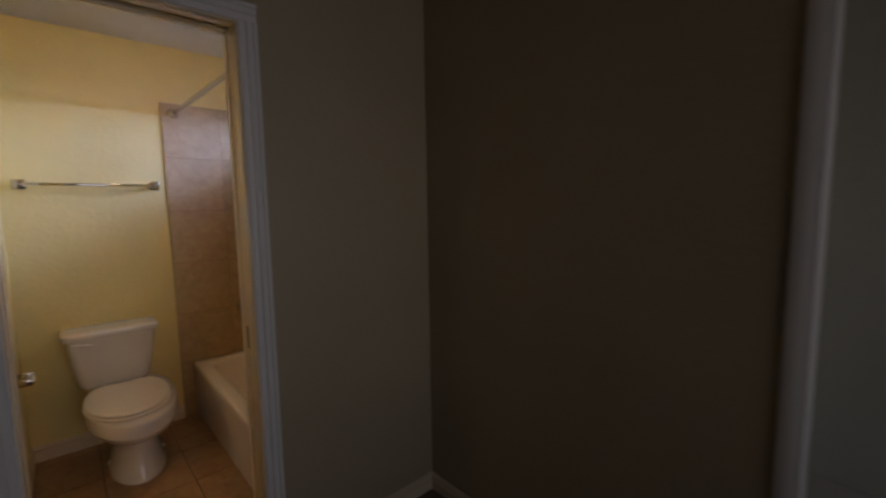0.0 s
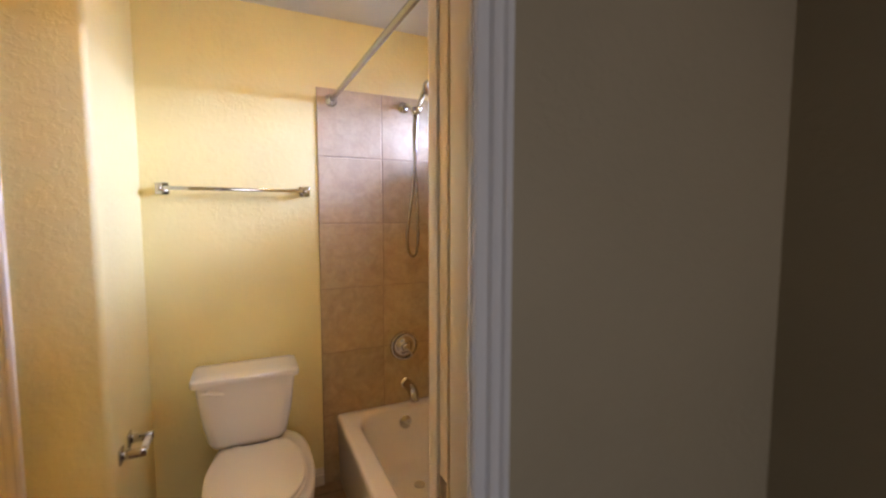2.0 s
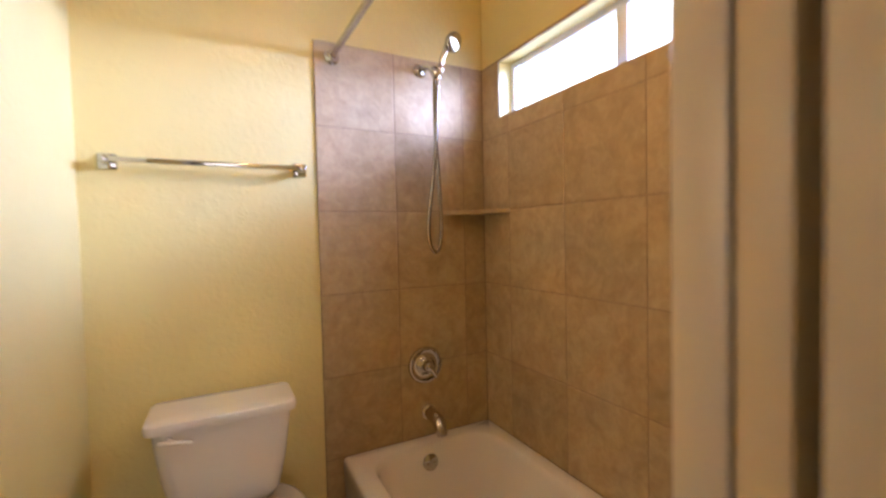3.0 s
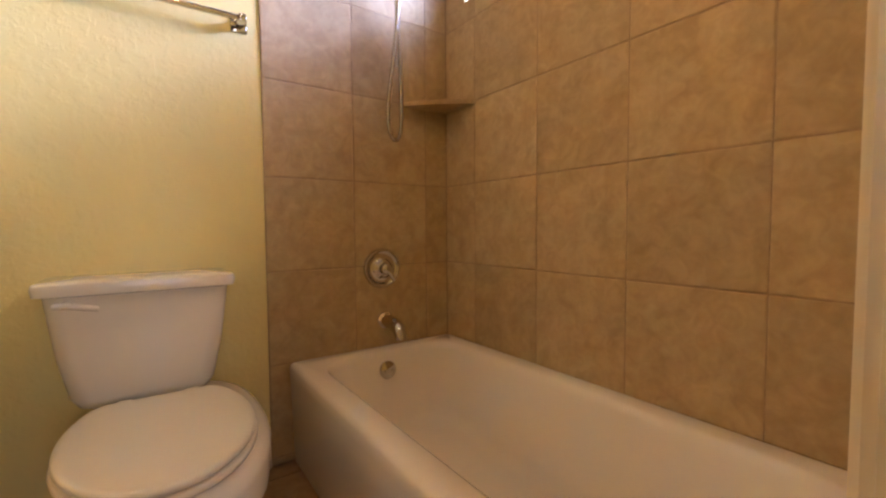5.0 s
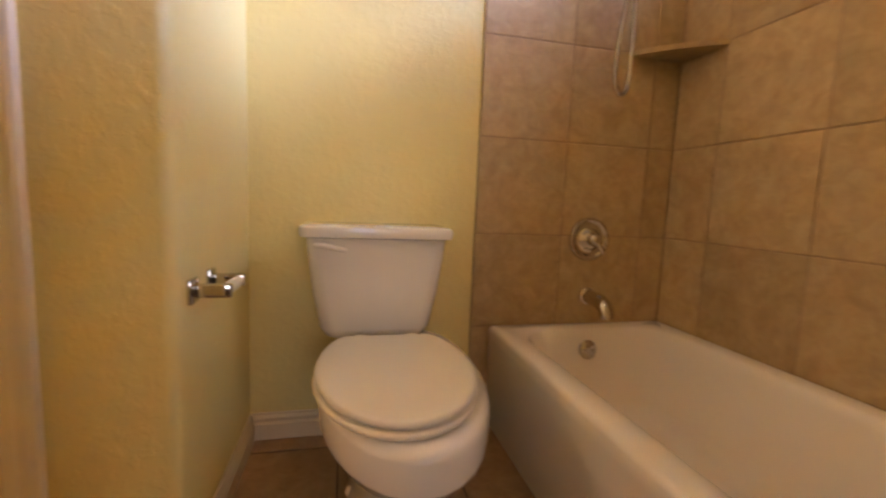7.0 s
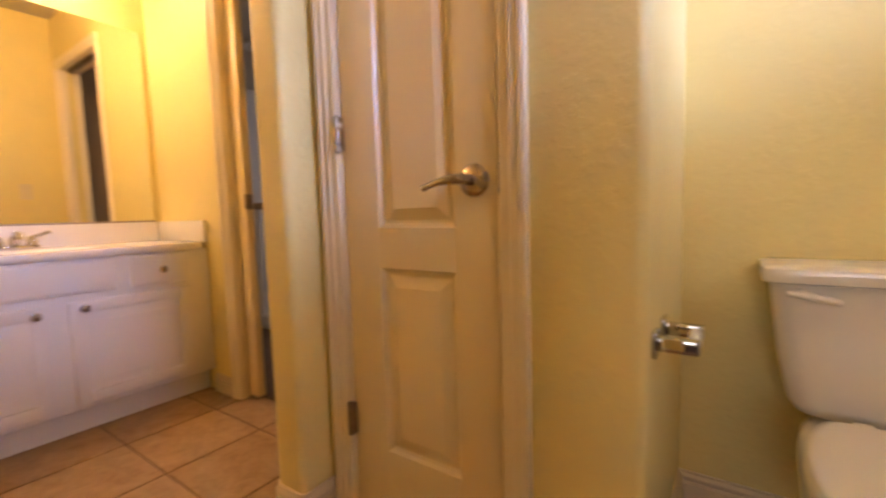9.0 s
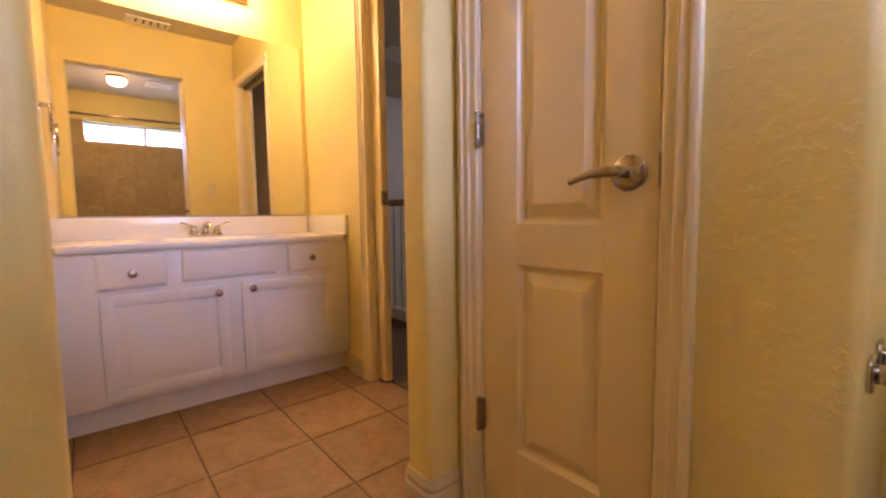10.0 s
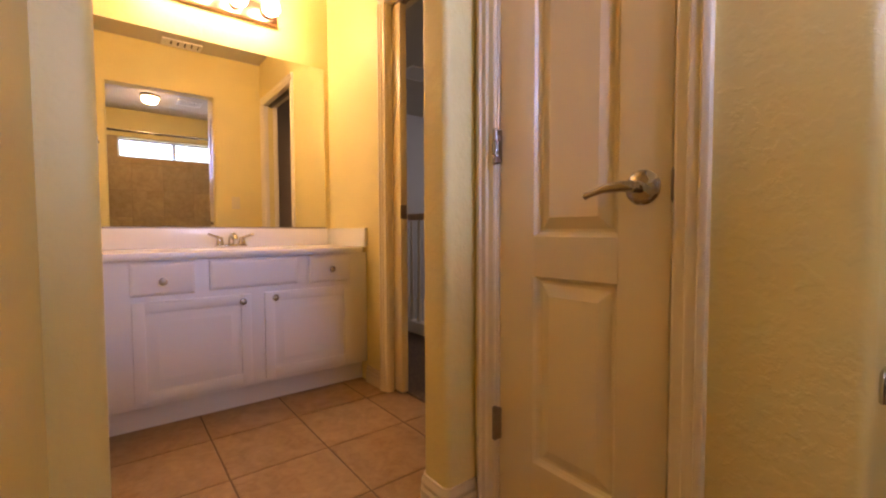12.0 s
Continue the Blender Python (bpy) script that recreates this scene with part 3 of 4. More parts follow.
part("tub_body", loft(R), ENAMEL, tub, smooth=50)
part("overflow_plate", spin([(0, 0.036), (0.004, 0.036), (0.008, 0.030), (0.010, 0.008), (0.0105, 0.004)], (0.428, -0.094, 0.302), (0, -1, 0.16)), CHROME, tub, "chrome overflow plate")
ov = tub.children[-1]
for s_ in (-1, 1):
    part("screw", spin([(0, 0.005), (0.002, 0.005), (0.003, 0.002)], (0.428 + s_ * 0.016, -0.1030, 0.3034), (0, -1, 0.16), 10), BRONZE, ov)
part("drain", spin([(0, 0.030), (0.004, 0.029), (0.005, 0.020), (0.003, 0.018)], (0.43, -0.30, 0.0575), (0, 0, 1)), CHROME, tub, "dark chrome drain")

# ---- toilet ----
tc = -0.360
wc = thing("toilet", "bone two-piece toilet with its lid closed", "toilet", at=(tc, -0.3, 0))


def tank_ring(z, w, d0, d1, r):
    return rrect(tc - w / 2, tc + w / 2, d1, d0, z, r)


rings = [tank_ring(0.405, 0.26, -0.06, -0.19, 0.045), tank_ring(0.415, 0.300, -0.045, -0.207, 0.05), tank_ring(0.44, 0.330, -0.035, -0.215, 0.05), tank_ring(0.55, 0.372, -0.026, -0.224, 0.045), tank_ring(0.66, 0.398, -0.022, -0.229, 0.04), tank_ring(0.709, 0.408, -0.022, -0.230, 0.04)]
part("tank", loft(rings), CHINA, wc, smooth=60)
rings = [tank_ring(0.7095, 0.415, -0.018, -0.234, 0.03), tank_ring(0.713, 0.438, -0.012, -0.243, 0.03), tank_ring(0.731, 0.444, -0.012, -0.246, 0.03), tank_ring(0.742, 0.438, -0.014, -0.243, 0.03), tank_ring(0.746, 0.420, -0.022, -0.232, 0.025), tank_ring(0.748, 0.30, -0.06, -0.18, 0.02)]
part("tank_lid", loft(rings), CHINA, wc, smooth=50)
bm = tube([(tc - 0.152, -0.230, 0.690), (tc - 0.152, -0.248, 0.690)], 0.012)
lv = tube([(tc - 0.178, -0.250, 0.692), (tc - 0.150, -0.252, 0.690), (tc - 0.112, -0.252, 0.683), (tc - 0.092, -0.250, 0.678)], [0.006, 0.008, 0.008, 0.006], 12)
part("flush_lever", merge(bm, lv), CHINA, wc, "bone flush lever")


bc = -0.334


def egg(z, w, yb, yf, back=0.62, n=36):
    """An egg-shaped plan ring: round front at yf, flatter back at yb."""
    cy = yb + (yf - yb) * 0.46
    out = []
    for k in range(n):
        a = 2 * math.pi * k / n
        s, c = math.sin(a), math.cos(a)
        if c >= 0:
            out.append((bc + w / 2 * s, cy + (yf - cy) * c, z))
        else:
            e = abs(c) ** 0.72
            out.append((bc + w / 2 * math.copysign(abs(s) ** (back), s), cy + (cy - yb) * -c * 0 + (yb - cy) * e, z))
    return out


bc = -0.311
rings = [egg(0.001, 0.262, -0.155, -0.640), egg(0.028, 0.258, -0.155, -0.636), egg(0.055, 0.234, -0.16, -0.618), egg(0.15, 0.216, -0.15, -0.600), egg(0.208, 0.230, -0.13, -0.608), egg(0.226, 0.275, -0.11, -0.650), egg(0.255, 0.350, -0.09, -0.715), egg(0.283, 0.382, -0.07, -0.762), egg(0.306, 0.400, -0.06, -0.780), egg(0.311, 0.406, -0.06, -0.786), egg(0.316, 0.407, -0.06, -0.787), egg(0.375, 0.412, -0.06, -0.788), egg(0.391, 0.404, -0.065, -0.780), egg(0.399, 0.372, -0.08, -0.750)]
part("bowl", loft(rings), CHINA, wc, smooth=60)


bc = -0.334


def lid_ring(z, w, yb, yf, n=44):
    """A seat outline: round in front, its back cut straight across at yb."""
    cy = yb + (yf - yb) * 0.44
    deep = (yb - cy) / 0.72
    out = []
    for k in range(n):
        a = 2 * math.pi * k / n
        s, c = math.sin(a), math.cos(a)
        out.append((bc + w / 2 * s, cy + (yf - cy) * c if c >= 0 else min(yb, cy - deep * c), z))
    return out


def disc(z0, z1, w, yb, yf, soft):
    return loft([lid_ring(z0, w - soft * 2, yb - soft, yf + soft), lid_ring(z0 + soft * 0.6, w - soft * 0.4, yb, yf + soft * 0.2), lid_ring((z0 + z1) / 2, w, yb, yf), lid_ring(z1 - soft * 0.6, w - soft * 0.5, yb, yf + soft * 0.25), lid_ring(z1 - soft * 0.15, w - soft * 1.6, yb - soft, yf + soft * 0.9), lid_ring(z1, w - soft * 4, yb - soft * 2, yf + soft * 2.2)])


part("seat", disc(0.4015, 0.418, 0.378, -0.262, -0.758, 0.006), SEATMAT, wc, "bone plastic seat", 60)
part("lid", disc(0.4195, 0.438, 0.372, -0.256, -0.754, 0.007), SEATMAT, wc, "closed bone plastic lid", 60)
for s in (-1, 1):
    part("seat_hinge", box(bc + s * 0.075 - 0.018, bc + s * 0.075 + 0.018, -0.262, -0.236, 0.4005, 0.434, 0.006), SEATMAT, wc)
    part("bolt_cap", spin([(0, 0.014), (0.008, 0.013), (0.014, 0.007), (0.015, 0.002)], (-0.311 + s * 0.120, -0.36, 0.034), (s * 0.5, 0, 1), 14), CHINA, wc)

# ---- shower and tub fittings ----
rod = thing("shower_rod", "chrome shower curtain rod with no curtain", "curtain rod", at=(0.085, -0.78, 2.03))
part("rod", tube([(0.072, -0.001, 2.029), (0.105, -1.549, 2.03)], 0.0125, 16), SATIN, rod)
part("flange", spin([(0, 0.030), (0.006, 0.030), (0.014, 0.020), (0.026, 0.017), (0.03, 0.0125)], (0.072, -0.0005, 2.029), (0, -1, 0)), CHROME, rod)
part("flange", spin([(0, 0.030), (0.006, 0.030), (0.014, 0.020), (0.026, 0.017), (0.03, 0.0125)], (0.105, -1.5495, 2.03), (0, 1, 0)), CHROME, rod)

hs = thing("hand_shower", "chrome hand shower on its arm with a hanging hose", "hand shower", at=(0.47, -0.05, 2.0))
part("flange", spin([(0, 0.030), (0.005, 0.030), (0.012, 0.022), (0.016, 0.012)], (0.462, -0.0005, 2.035), (0, -1, 0)), CHROME, hs)
part("shower_arm", tube([(0.462, -0.010, 2.035), (0.466, -0.05, 2.034), (0.472, -0.085, 2.020), (0.478, -0.110, 2.000)], 0.0105), CHROME, hs)
bm = spin([(-0.02, 0.012), (-0.018, 0.018), (0.012, 0.019), (0.022, 0.014), (0.024, 0.008)], (0.482, -0.118, 1.990), (0.25, -0.4, -1))
spin([(-0.024, 0.014), (-0.02, 0.017), (0.02, 0.018), (0.024, 0.015)], (0.500, -0.128, 2.000), (0.30, -0.25, 1), bm=bm)
part("bracket", bm, CHROME, hs)
bm = tube([(0.494, -0.124, 1.965), (0.500, -0.128, 2.000), (0.510, -0.134, 2.045), (0.524, -0.144, 2.085), (0.538, -0.156, 2.108), (0.545, -0.168, 2.112)], [0.010, 0.011, 0.0125, 0.014, 0.020, 0.016], 16)
spin([(-0.020, 0.014), (-0.012, 0.034), (0.004, 0.041), (0.014, 0.040), (0.018, 0.034), (0.0185, 0.010)], (0.545, -0.165, 2.112), (0.25, -0.85, -0.45), bm=bm)
part("spray_head", bm, CHROME, hs, "chrome spray wand with a round face", 60)
def hose_at(u):
    """The hose from the spray head down, round its loop and up to the arm."""
    keys = [(0.0, 0.494, -0.124, 1.968), (0.14, 0.490, -0.118, 1.85), (0.27, 0.486, -0.112, 1.72), (0.38, 0.468, -0.106, 1.54), (0.46, 0.443, -0.102, 1.36), (0.49, 0.441, -0.100, 1.28), (0.515, 0.455, -0.098, 1.218), (0.53, 0.480, -0.096, 1.200), (0.545, 0.498, -0.092, 1.220), (0.57, 0.511, -0.088, 1.28), (0.62, 0.514, -0.084, 1.40), (0.72, 0.505, -0.084, 1.60), (0.80, 0.491, -0.092, 1.74), (0.90, 0.483, -0.104, 1.88), (1.0, 0.482, -0.118, 1.972)]
    for k0, k1 in zip(keys, keys[1:]):
        if u <= k1[0]:
            v = (u - k0[0]) / (k1[0] - k0[0])
            return [k0[c] + (k1[c] - k0[c]) * v for c in (1, 2, 3)]
    return keys[-1][1:]


raw = [Vector(hose_at(k / 120)) for k in range(121)]
curve_pts = [sum((raw[min(120, max(0, k + d))] for d in range(-3, 4)), Vector((0, 0, 0))) / 7 for k in range(121)]
bm = tube(curve_pts, [0.0078 + 0.0007 * (k % 2) for k in range(len(curve_pts))], 10)
part("hose", bm, SATIN, hs, "ribbed metal hose", 80)

valve = thing("shower_valve", "round chrome shower valve on brown tile", "valve", at=(0.457, 0, 0.705))
part("escutcheon", spin([(0, 0.084), (0.007, 0.084), (0.012, 0.080), (0.0125, 0.073), (0.006, 0.066), (0.005, 0.050), (0.010, 0.040), (0.020, 0.034), (0.026, 0.026)], (0.457, -0.0005, 0.705), (0, -1, 0), 40), CHROME, valve)
part("hub", spin([(0.014, 0.026), (0.035, 0.024), (0.050, 0.022), (0.056, 0.016), (0.058, 0.006)], (0.457, 0, 0.705), (0, -1, 0)), CHROME, valve)
part("handle", tube([(0.457, -0.044, 0.705), (0.470, -0.050, 0.690), (0.482, -0.054, 0.668), (0.487, -0.054, 0.655)], [0.012, 0.0105, 0.010, 0.006]), CHROME, valve)
sp_ = thing("tub_spout", "chrome tub spout above the bath", "spout", at=(0.469, 0, 0.484))
part("flange", spin([(0, 0.034), (0.006, 0.034), (0.012, 0.028), (0.014, 0.024)], (0.469, -0.0005, 0.484), (0, -1, 0)), CHROME, sp_)
part("spout_body", tube([(0.469, -0.008, 0.484), (0.469, -0.05, 0.483), (0.470, -0.09, 0.478), (0.470, -0.118, 0.464), (0.470, -0.132, 0.446), (0.470, -0.135, 0.428)], [0.026, 0.028, 0.029, 0.028, 0.026, 0.024], 20), CHROME, sp_)
sh = thing("corner_shelf", "brown tile quarter-round corner shelf", "shelf", at=(TILE_X, 0, 1.40))
poly = [(TILE_X - 0.0005, -0.0005)] + [(TILE_X - 0.0005 - 0.235 * (1 - u) - 0.05 * u * (1 - u), -0.0005 - 0.213 * u - 0.05 * u * (1 - u)) for u in [k / 14 for k in range(15)]]
part("shelf_slab", prism(poly, 1.390, 1.408), WTILE, sh)

tb = thing("towel_bar", "chrome towel bar on the yellow wall", "towel bar", at=(-0.37, NORTH, 1.565))
part("bar", box(-0.675, -0.067, -0.058, -0.042, 1.557, 1.573, 0.003), CHROME, tb)
for bx in (-0.675, -0.067):
    po = part("post", box(bx - 0.012, bx + 0.012, -0.066, NORTH - 0.006, 1.553, 1.577, 0.004), CHROME, tb)
    part("plate", box(bx - 0.026, bx + 0.026, NORTH - 0.008, NORTH - 0.0003, 1.539, 1.591, 0.004), CHROME, po)
ph = thing("paper_holder", "empty chrome toilet paper holder with white roller", "paper holder", at=(TPX, -0.46, 0.62))
for py in (-0.522, -0.400):
    po = part("post", box(TPX + 0.008, TPX + 0.078, py - 0.010, py + 0.010, 0.612, 0.640, 0.004), CHROME, ph)
    part("plate", box(TPX + 0.0003, TPX + 0.010, py - 0.024, py + 0.024, 0.600, 0.652, 0.004), CHROME, po)
part("roller", tube([(TPX + 0.066, -0.511, 0.626), (TPX + 0.066, -0.500, 0.626), (TPX + 0.066, -0.498, 0.626), (TPX + 0.066, -0.424, 0.626), (TPX + 0.066, -0.422, 0.626), (TPX + 0.066, -0.411, 0.626)], [0.006, 0.006, 0.0125, 0.0125, 0.006, 0.006], 18), PLASTIC, ph, "white plastic spring roller")

# ---- vanity ----
VF = -2.840
van = thing("vanity_cabinet", "white raised-panel bathroom vanity cabinet", "vanity cabinet", at=((MIRX + VF) / 2, -0.93, 0))
part("cabinet_body", box(MIRX + 0.001, VF, SOUTH + 0.002, VAN_N - 0.002, 0.117, 0.745, 0.0015), CABWHITE, van)
part("toe_kick", box(MIRX + 0.001, VF - 0.070, SOUTH + 0.002, VAN_N - 0.002, 0.001, 0.1165), CABWHITE, van)


def cab_front(name, ya, yb, za, zb, panel, knob):
    """An overlay cabinet front: a framed raised panel, or a plain slab with a softened edge."""
    xf = VF + 0.020
    if panel:
        m_ = 0.046
        bm = box(VF + 0.0005, VF + 0.009, ya + 0.002, yb - 0.002, za + 0.002, zb - 0.002)
        p = part(name, bm, CABWHITE, van)
        for a, b_, c, d in ((ya, ya + m_, za, zb), (yb - m_, yb, za, zb)):
            part("stile", box(VF + 0.001, xf, a, b_, c, d, 0.0035), CABWHITE, p)
        for c, d in ((za, za + m_), (zb - m_, zb)):
            part("rail", box(VF + 0.001, xf - 0.0004, ya + m_ - 0.003, yb - m_ + 0.003, c, d, 0.003), CABWHITE, p)
        a, b_, c, d = ya + m_ - 0.002, yb - m_ + 0.002, za + m_ - 0.002, zb - m_ + 0.002
        steps = [(0.0, 0.0095), (0.009, 0.0098), (0.014, 0.0090), (0.040, 0.0030), (0.044, 0.0015), (0.048, 0.0012)]
        rings = [[(xf - e, a + o, c + o), (xf - e, b_ - o, c + o), (xf - e, b_ - o, d - o), (xf - e, a + o, d - o)] for o, e in steps]
        part("raised_panel", loft(rings, cap0=False), CABWHITE, p, smooth=20)
    else:
        o = 0.012
        rings = [[(x, ya + e, za + e), (x, yb - e, za + e), (x, yb - e, zb - e), (x, ya + e, zb - e)] for x, e in ((VF + 0.0005, 0.0), (VF + 0.012, 0.0), (VF + 0.015, 0.002), (VF + 0.0165, 0.006), (VF + 0.0185, 0.010), (xf, 0.014))]
        p = part(name, loft(rings), CABWHITE, van, smooth=25)
    if knob:
        ky, kz = knob
        part("knob", spin([(0, 0.009), (0.004, 0.007), (0.012, 0.007), (0.017, 0.015), (0.022, 0.0168), (0.027, 0.014), (0.030, 0.004)], (xf, ky, kz), (1, 0, 0), 18), NICKEL, p, "small satin nickel knob")


cab_front("door", -1.402, -0.938, 0.140, 0.568, True, (-0.978, 0.536))
cab_front("door", -0.876, -0.414, 0.140, 0.568, True, (-0.830, 0.540))
cab_front("drawer", -1.406, -1.170, 0.594, 0.736, False, (-1.290, 0.655))
cab_front("false_front", -1.112, -0.712, 0.600, 0.737, False, None)
cab_front("drawer", -0.650, -0.420, 0.596, 0.737, False, (-0.532, 0.664))

top = thing("countertop", "white cultured marble vanity top with splash", "countertop", at=(-3.08, -0.93, 0.745))
cx, cy, n = -3.06, -0.93, 48
xa, xb, ya, yb = MIRX + 0.001, VF + 0.022, SOUTH + 0.001, VAN_N - 0.001


def rect_ring(z, inset):
    out = []
    for k in range(n):
        a = 2 * math.pi * k / n
        dx, dy = math.cos(a), math.sin(a)
        sx = ((xb - inset - cx) if dx > 0 else (cx - xa - inset)) / max(1e-6, abs(dx))
        sy = ((yb - inset - cy) if dy > 0 else (cy - ya - inset)) / max(1e-6, abs(dy))
        s = min(sx, sy)
        out.append((cx + dx * s, cy + dy * s, z))
    return out


def oval_ring(z, rx, ry):
    return [(cx + rx * math.cos(2 * math.pi * k / n), cy + ry * math.sin(2 * math.pi * k / n), z) for k in range(n)]


rings = [rect_ring(0.7455, 0.004), rect_ring(0.752, 0.0), rect_ring(0.770, 0.0), rect_ring(0.777, 0.005), oval_ring(0.777, 0.185, 0.245), oval_ring(0.774, 0.175, 0.235), oval_ring(0.7462, 0.150, 0.205)]
part("slab", loft(rings), MARBLE, top, smooth=40)
part("backsplash", box(MIRX + 0.001, MIRX + 0.020, SOUTH + 0.001, VAN_N - 0.0205, 0.7772, 0.884, 0.003), MARBLE, top)
part("side_splash", box(MIRX + 0.001, VF + 0.016, VAN_N - 0.020, VAN_N - 0.001, 0.7772, 0.884, 0.003), MARBLE, top)

fa = thing("faucet", "chrome two-handle centerset faucet on the vanity", "faucet", at=(-3.265, -0.93, 0.777))
part("base", box(-3.295, -3.240, -1.010, -0.850, 0.7775, 0.797, 0.008), CHROME, fa)
part("spout", tube([(-3.268, -0.93, 0.795), (-3.262, -0.93, 0.830), (-3.235, -0.93, 0.850), (-3.19, -0.93, 0.848), (-3.155, -0.93, 0.835), (-3.148, -0.93, 0.822)], [0.016, 0.015, 0.013, 0.012, 0.011, 0.010], 16), CHROME, fa)
for s in (-1, 1):
    hb = part("handle", spin([(0, 0.021), (0.012, 0.020), (0.026, 0.015), (0.034, 0.016), (0.040, 0.012), (0.042, 0.004)], (-3.268, -0.93 + s * 0.056, 0.796), (0, 0, 1), 20), CHROME, fa)
    part("lever", tube([(-3.268, -0.93 + s * 0.056, 0.830), (-3.262, -0.93 + s * 0.085, 0.840), (-3.256, -0.93 + s * 0.118, 0.852)], [0.008, 0.007, 0.0085], 12), CHROME, hb)

vm = thing("vanity_mirror", "large frameless mirror over the vanity", "mirror", at=(MIRX, -0.93, 1.4))
part("mirror_glass", box(MIRX + 0.0008, MIRX + 0.006, SOUTH + 0.030, VAN_N - 0.030, 0.8845, 1.918, 0.0012, 1), MIRROR, vm)
part("channel", box(MIRX + 0.0008, MIRX + 0.009, SOUTH + 0.028, VAN_N - 0.028, 0.8842, 0.892), BRONZE, vm, "thin metal bottom channel")

vl = thing("vanity_light", "rosy metal light bar with lit globe bulbs", "light bar", at=(MIRX, -0.955, 2.15))
part("bar", box(MIRX + 0.001, MIRX + 0.040, -1.270, -0.640, 2.095, 2.205, 0.008), ROSEBAR, vl)
for by in (-0.700, -0.870, -1.040, -1.210):
    so = part("socket", spin([(0, 0.034), (0.018, 0.034), (0.024, 0.030), (0.030, 0.022)], (MIRX + 0.040, by, 2.150), (1, 0, 0), 20), ROSEBAR, vl)
    prof = [(0.028, 0.016)] + [(0.085 - 0.048 * math.cos(a), 0.048 * math.sin(a)) for a in [0.38 + (math.pi - 0.38) * k / 10 for k in range(11)]]
    part("bulb", spin(prof, (MIRX + 0.040, by, 2.150), (1, 0, 0), 20), BULB, so, "lit white globe bulb", 80)

tr = thing("towel_ring", "chrome towel ring on the side wall", "towel ring", at=(-3.1, SOUTH, 1.35))
part("post", merge(spin([(0, 0.026), (0.006, 0.026), (0.010, 0.012), (0.040, 0.010), (0.046, 0.013), (0.052, 0.008)], (-3.1, SOUTH + 0.0004, 1.35), (0, 1, 0), 18), bmesh.new()), CHROME, tr)
part("ring", tube([(-3.1 + 0.075 * math.sin(2 * math.pi * k / 28), SOUTH + 0.042, 1.275 + 0.075 * math.cos(2 * math.pi * k / 28)) for k in range(29)], 0.0045, 8), CHROME, tr)

# ---- ceiling fixtures ----


def vent(name, cx, cy, sx, sy, z, label, slats):
    v = thing(name, label, "vent", at=(cx, cy, z))
    for a, b_, c, d in ((cx - sx / 2, cx + sx / 2, cy - sy / 2, cy - sy / 2 + 0.022), (cx - sx / 2, cx + sx / 2, cy + sy / 2 - 0.022, cy + sy / 2), (cx - sx / 2, cx - sx / 2 + 0.022, cy - sy / 2 + 0.022, cy + sy / 2 - 0.022), (cx + sx / 2 - 0.022, cx + sx / 2, cy - sy / 2 + 0.022, cy + sy / 2 - 0.022)):
        part("frame", box(a, b_, c, d, z - 0.012, z - 0.0005, 0.002), PLASTIC, v)
    # Flat dark sheet in place of a shaded duct; no hollow is built.
    part("backing", box(cx - sx / 2 + 0.02, cx + sx / 2 - 0.02, cy - sy / 2 + 0.02, cy + sy / 2 - 0.02, z - 0.003, z - 0.0008), DARK, v)
    pitch = (sy - 0.044) / slats
    for k in range(slats):
        yy = cy - sy / 2 + 0.022 + (sy - 0.044) * (k + 0.5) / slats
        part("slat", box(cx - sx / 2 + 0.02, cx + sx / 2 - 0.02, yy - pitch * 0.42, yy + pitch * 0.30, z - 0.010, z - 0.004), PLASTIC, v)
    return v


cl = thing("ceiling_light", "lit flush-mount dome ceiling light", "ceiling light", at=(LAMP[0], LAMP[1], H))
part("canopy", spin([(0, 0.092), (0.014, 0.096), (0.026, 0.094), (0.030, 0.086)], (LAMP[0], LAMP[1], H - 0.0005), (0, 0, -1)), BRONZE, cl, "dark metal rim")
part("dome", spin([(0.028, 0.083), (0.045, 0.086), (0.066, 0.080), (0.085, 0.064), (0.098, 0.038), (0.103, 0.004)], (LAMP[0], LAMP[1], H), (0, 0, -1)), DOME, cl, "glowing white glass dome", 80)
vent("exhaust_vent", FAN[0], FAN[1], 0.26, 0.26, H, "square white exhaust vent in the ceiling", 9)
vent("air_vent", AIR[0], AIR[1], 0.15, 0.29, H, "white supply air vent in the ceiling", 5)
vent("hall_vent", HV[0], HV[1], 0.32, 0.32, H, "white return air vent in the hall ceiling", 12)
swp = thing("switch_plate", "pale light switch plate on the partition", "light switch", at=(OPW, -0.54, 1.13))
SWITCH = mat("almond_switch_plastic", (0.72, 0.61, 0.38), 0.4)
part("plate", box(OPW - 0.006, OPW - 0.0004, -0.575, -0.505, 1.075, 1.190, 0.002), SWITCH, swp)
part("toggle", box(OPW - 0.014, OPW - 0.006, -0.545, -0.535, 1.122, 1.145, 0.002), SWITCH, swp)

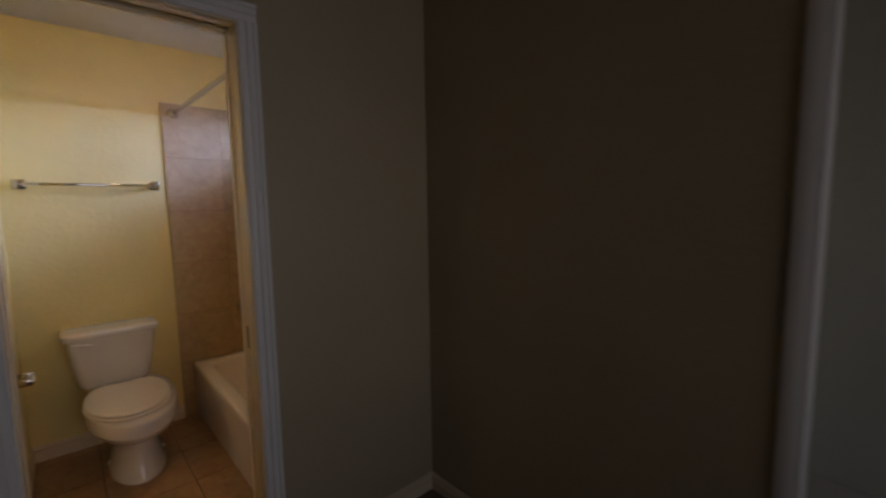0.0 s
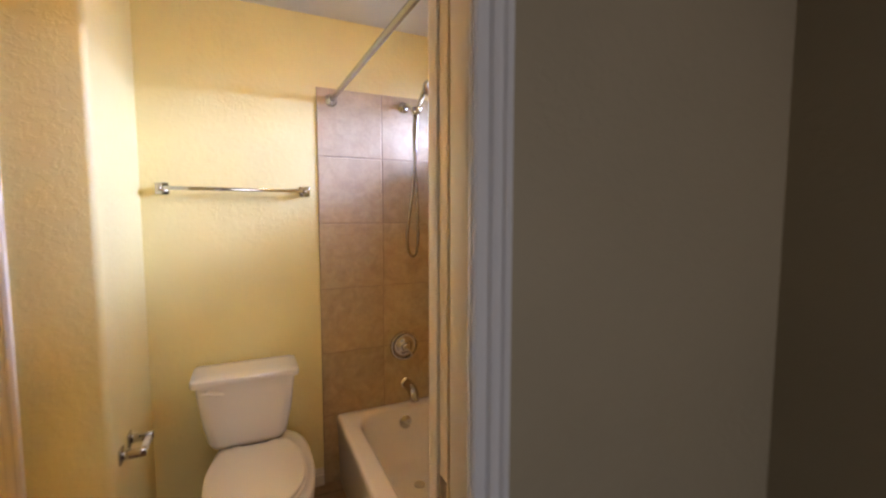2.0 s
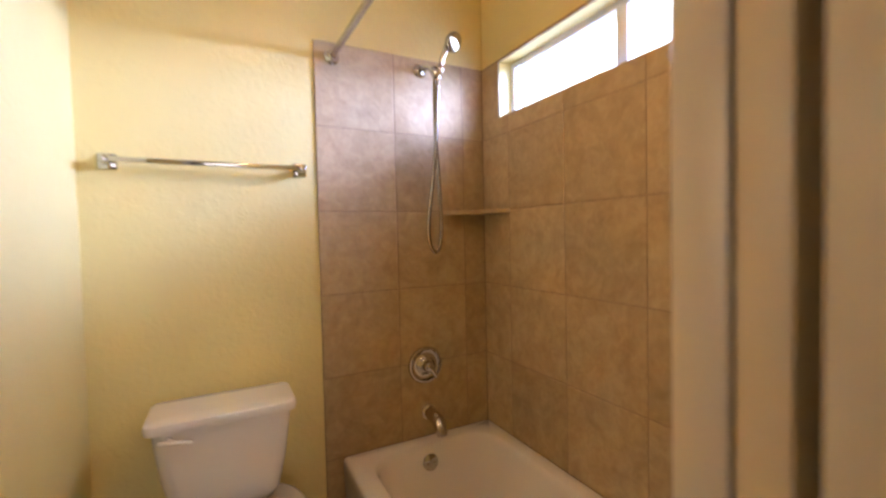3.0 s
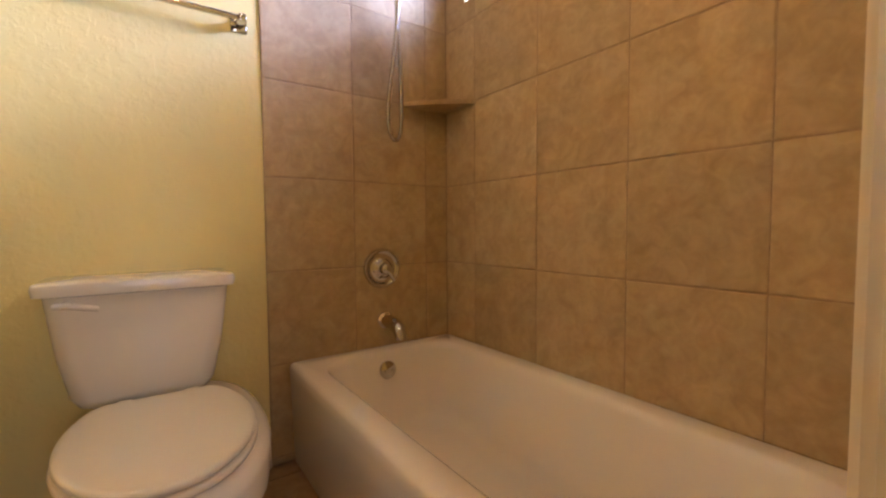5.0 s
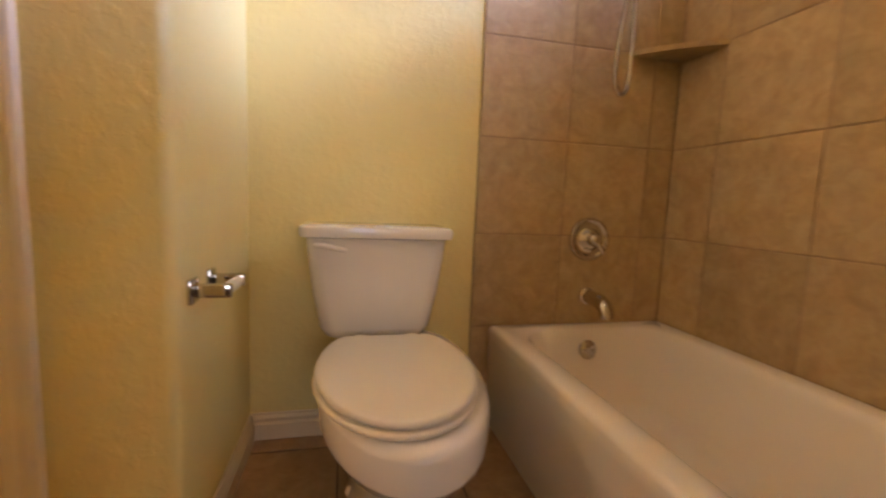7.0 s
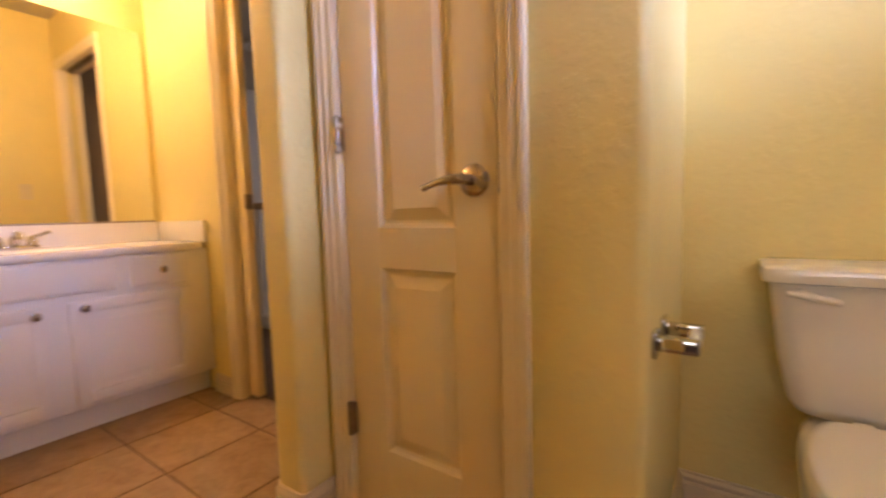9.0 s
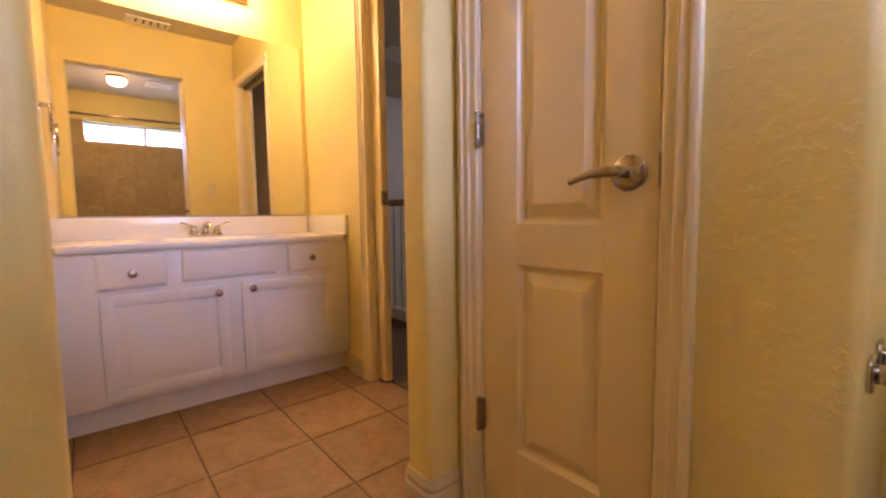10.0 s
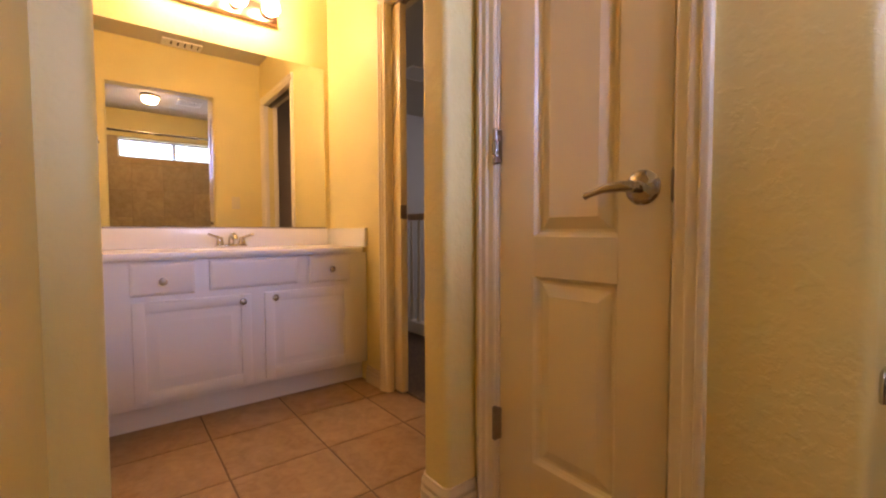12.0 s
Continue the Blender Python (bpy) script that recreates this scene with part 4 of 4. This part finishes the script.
# ---- hall balustrade ----
bal = thing("balustrade", "stair guard with white balusters and wooden handrail", "railing", at=(-3.2, 0.56, 0))
part("handrail", box(-5.49, -1.61, 0.525, 0.590, 0.955, 1.010, 0.012), RAILWOOD, bal, "stained wooden handrail")
part("base_rail", box(-5.49, -1.61, 0.515, 0.600, 0.0085, 0.105, 0.006), TRIM, bal)
first = None
for k in range(36):
    bx = -5.40 + k * 0.108
    if first is None:
        bm = box(bx - 0.016, bx + 0.016, 0.541, 0.573, 0.105, 0.30, 0.003)
        spin([(0.30, 0.015), (0.33, 0.011), (0.36, 0.015), (0.62, 0.0125), (0.90, 0.010), (0.956, 0.010)], (bx, 0.557, 0), (0, 0, 1), 10, bm=bm)
        first = part("baluster", bm, TRIM, bal)
        bx0 = bx
    else:
        o = new("baluster", first.data)
        o.parent = bal
        o.location = (bx - bx0, 0, 0)

# ---- tiles ----
GAP = 0.0018
TMESH = {}


def tile_mesh(key, w, h, d, material):
    """A cushion-edged slab w x h, d thick, face towards local +z, its corner at the origin."""
    k = (key, round(w, 3), round(h, 3))
    if k not in TMESH:
        e = 0.0025
        rings = [[(0, 0, 0), (w, 0, 0), (w, h, 0), (0, h, 0)], [(0, 0, d - e * 0.7), (w, 0, d - e * 0.7), (w, h, d - e * 0.7), (0, h, d - e * 0.7)], [(e, e, d), (w - e, e, d), (w - e, h - e, d), (e, h - e, d)]]
        TMESH[k] = mesh_of("tile", loft(rings), material)
    return TMESH[k]


def put_tile(parent, key, w, h, d, material, m):
    if w < 0.012 or h < 0.012:
        return
    o = new("tile", tile_mesh(key, w, h, d, material))
    o.matrix_world = m
    o.parent = parent


def cut(rect, hole):
    a, b, c, d = rect
    e, f, g, h = hole
    if e >= b or f <= a or g >= d or h <= c:
        return [rect]
    out = []
    if c < g:
        out.append((a, b, c, g))
    if d > h:
        out.append((a, b, h, d))
    lo, hi = max(c, g), min(d, h)
    if a < e:
        out.append((a, e, lo, hi))
    if b > f:
        out.append((f, b, lo, hi))
    return out


ZT, PZ = 2.091, 0.3435
rows = [(ZT - PZ * (k + 1), ZT - PZ * k) for k in range(6)] + [(0.001, ZT - PZ * 6)]
part("grout_bed", box(0.0, EAST, 0.0020, NORTH, 0.001, ZT - 0.001), GROUT, wall_north, "brown grout")
for za, zb in rows:
    za = max(za, 0.001)
    for xa_, xb_ in ((0.0, 0.338), (0.338, 0.681), (0.681, TILE_X)):
        if zb > 0.01:
            put_tile(wall_north, "wn", xb_ - xa_ - 2 * GAP, zb - za - 2 * GAP, 0.0095, WTILE, Matrix.Translation((xa_ + GAP, NORTH - 0.0005, za + GAP)) @ pose(0, 0, 0, 90, 0, 0))
bm = box(TILE_X + 0.0020, EAST, SOUTH, 0.002, 0.001, WIN[2])
box(TILE_X + 0.0020, EAST, SOUTH, WIN[0], WIN[2], ZT - 0.001, bm=bm)
box(TILE_X + 0.0020, EAST, WIN[1], 0.002, WIN[2], ZT - 0.001, bm=bm)
box(TILE_X + 0.0020, EAST, WIN[0], WIN[1], WIN[3], ZT - 0.001, bm=bm)
part("grout_bed", bm, GROUT, wall_east, "brown grout")
ycuts = [0.0, -0.203, -0.549, -0.896, -1.242, SOUTH]
for za, zb in rows:
    za = max(za, 0.001)
    for yb_, ya_ in zip(ycuts, ycuts[1:]):
        if zb < 0.36:
            continue
        for a, b_, c, d in cut((ya_ + GAP, yb_ - GAP, za + GAP, zb - GAP), (WIN[0], WIN[1], WIN[2], WIN[3])):
            put_tile(wall_east, "we", b_ - a, d - c, 0.0095, WTILE, Matrix.Translation((EAST - 0.0005, b_, c)) @ pose(0, 0, 0, 90, 0, -90))

FX, FY, FP = -0.108, -0.437, 0.3585
for i in range(-10, 4):
    for j in range(-5, 3):
        xa_, xb_ = FX + i * FP, FX + (i + 1) * FP
        ya_, yb_ = FY + j * FP, FY + (j + 1) * FP
        ymax = NORTH if xa_ > -1.90 else -0.236
        xa_, xb_ = max(xa_, MIRX), min(xb_, 0.30)
        ya_, yb_ = max(ya_, -1.636), min(yb_, ymax)
        if xb_ - xa_ < 0.02 or yb_ - ya_ < 0.02 or (xb_ < -1.5 and ya_ > -0.25):
            continue
        put_tile(floor, "fl", xb_ - xa_ - 0.007, yb_ - ya_ - 0.007, 0.0029, FTILE, Matrix.Translation((xa_ + 0.0035, ya_ + 0.0035, -0.003)))
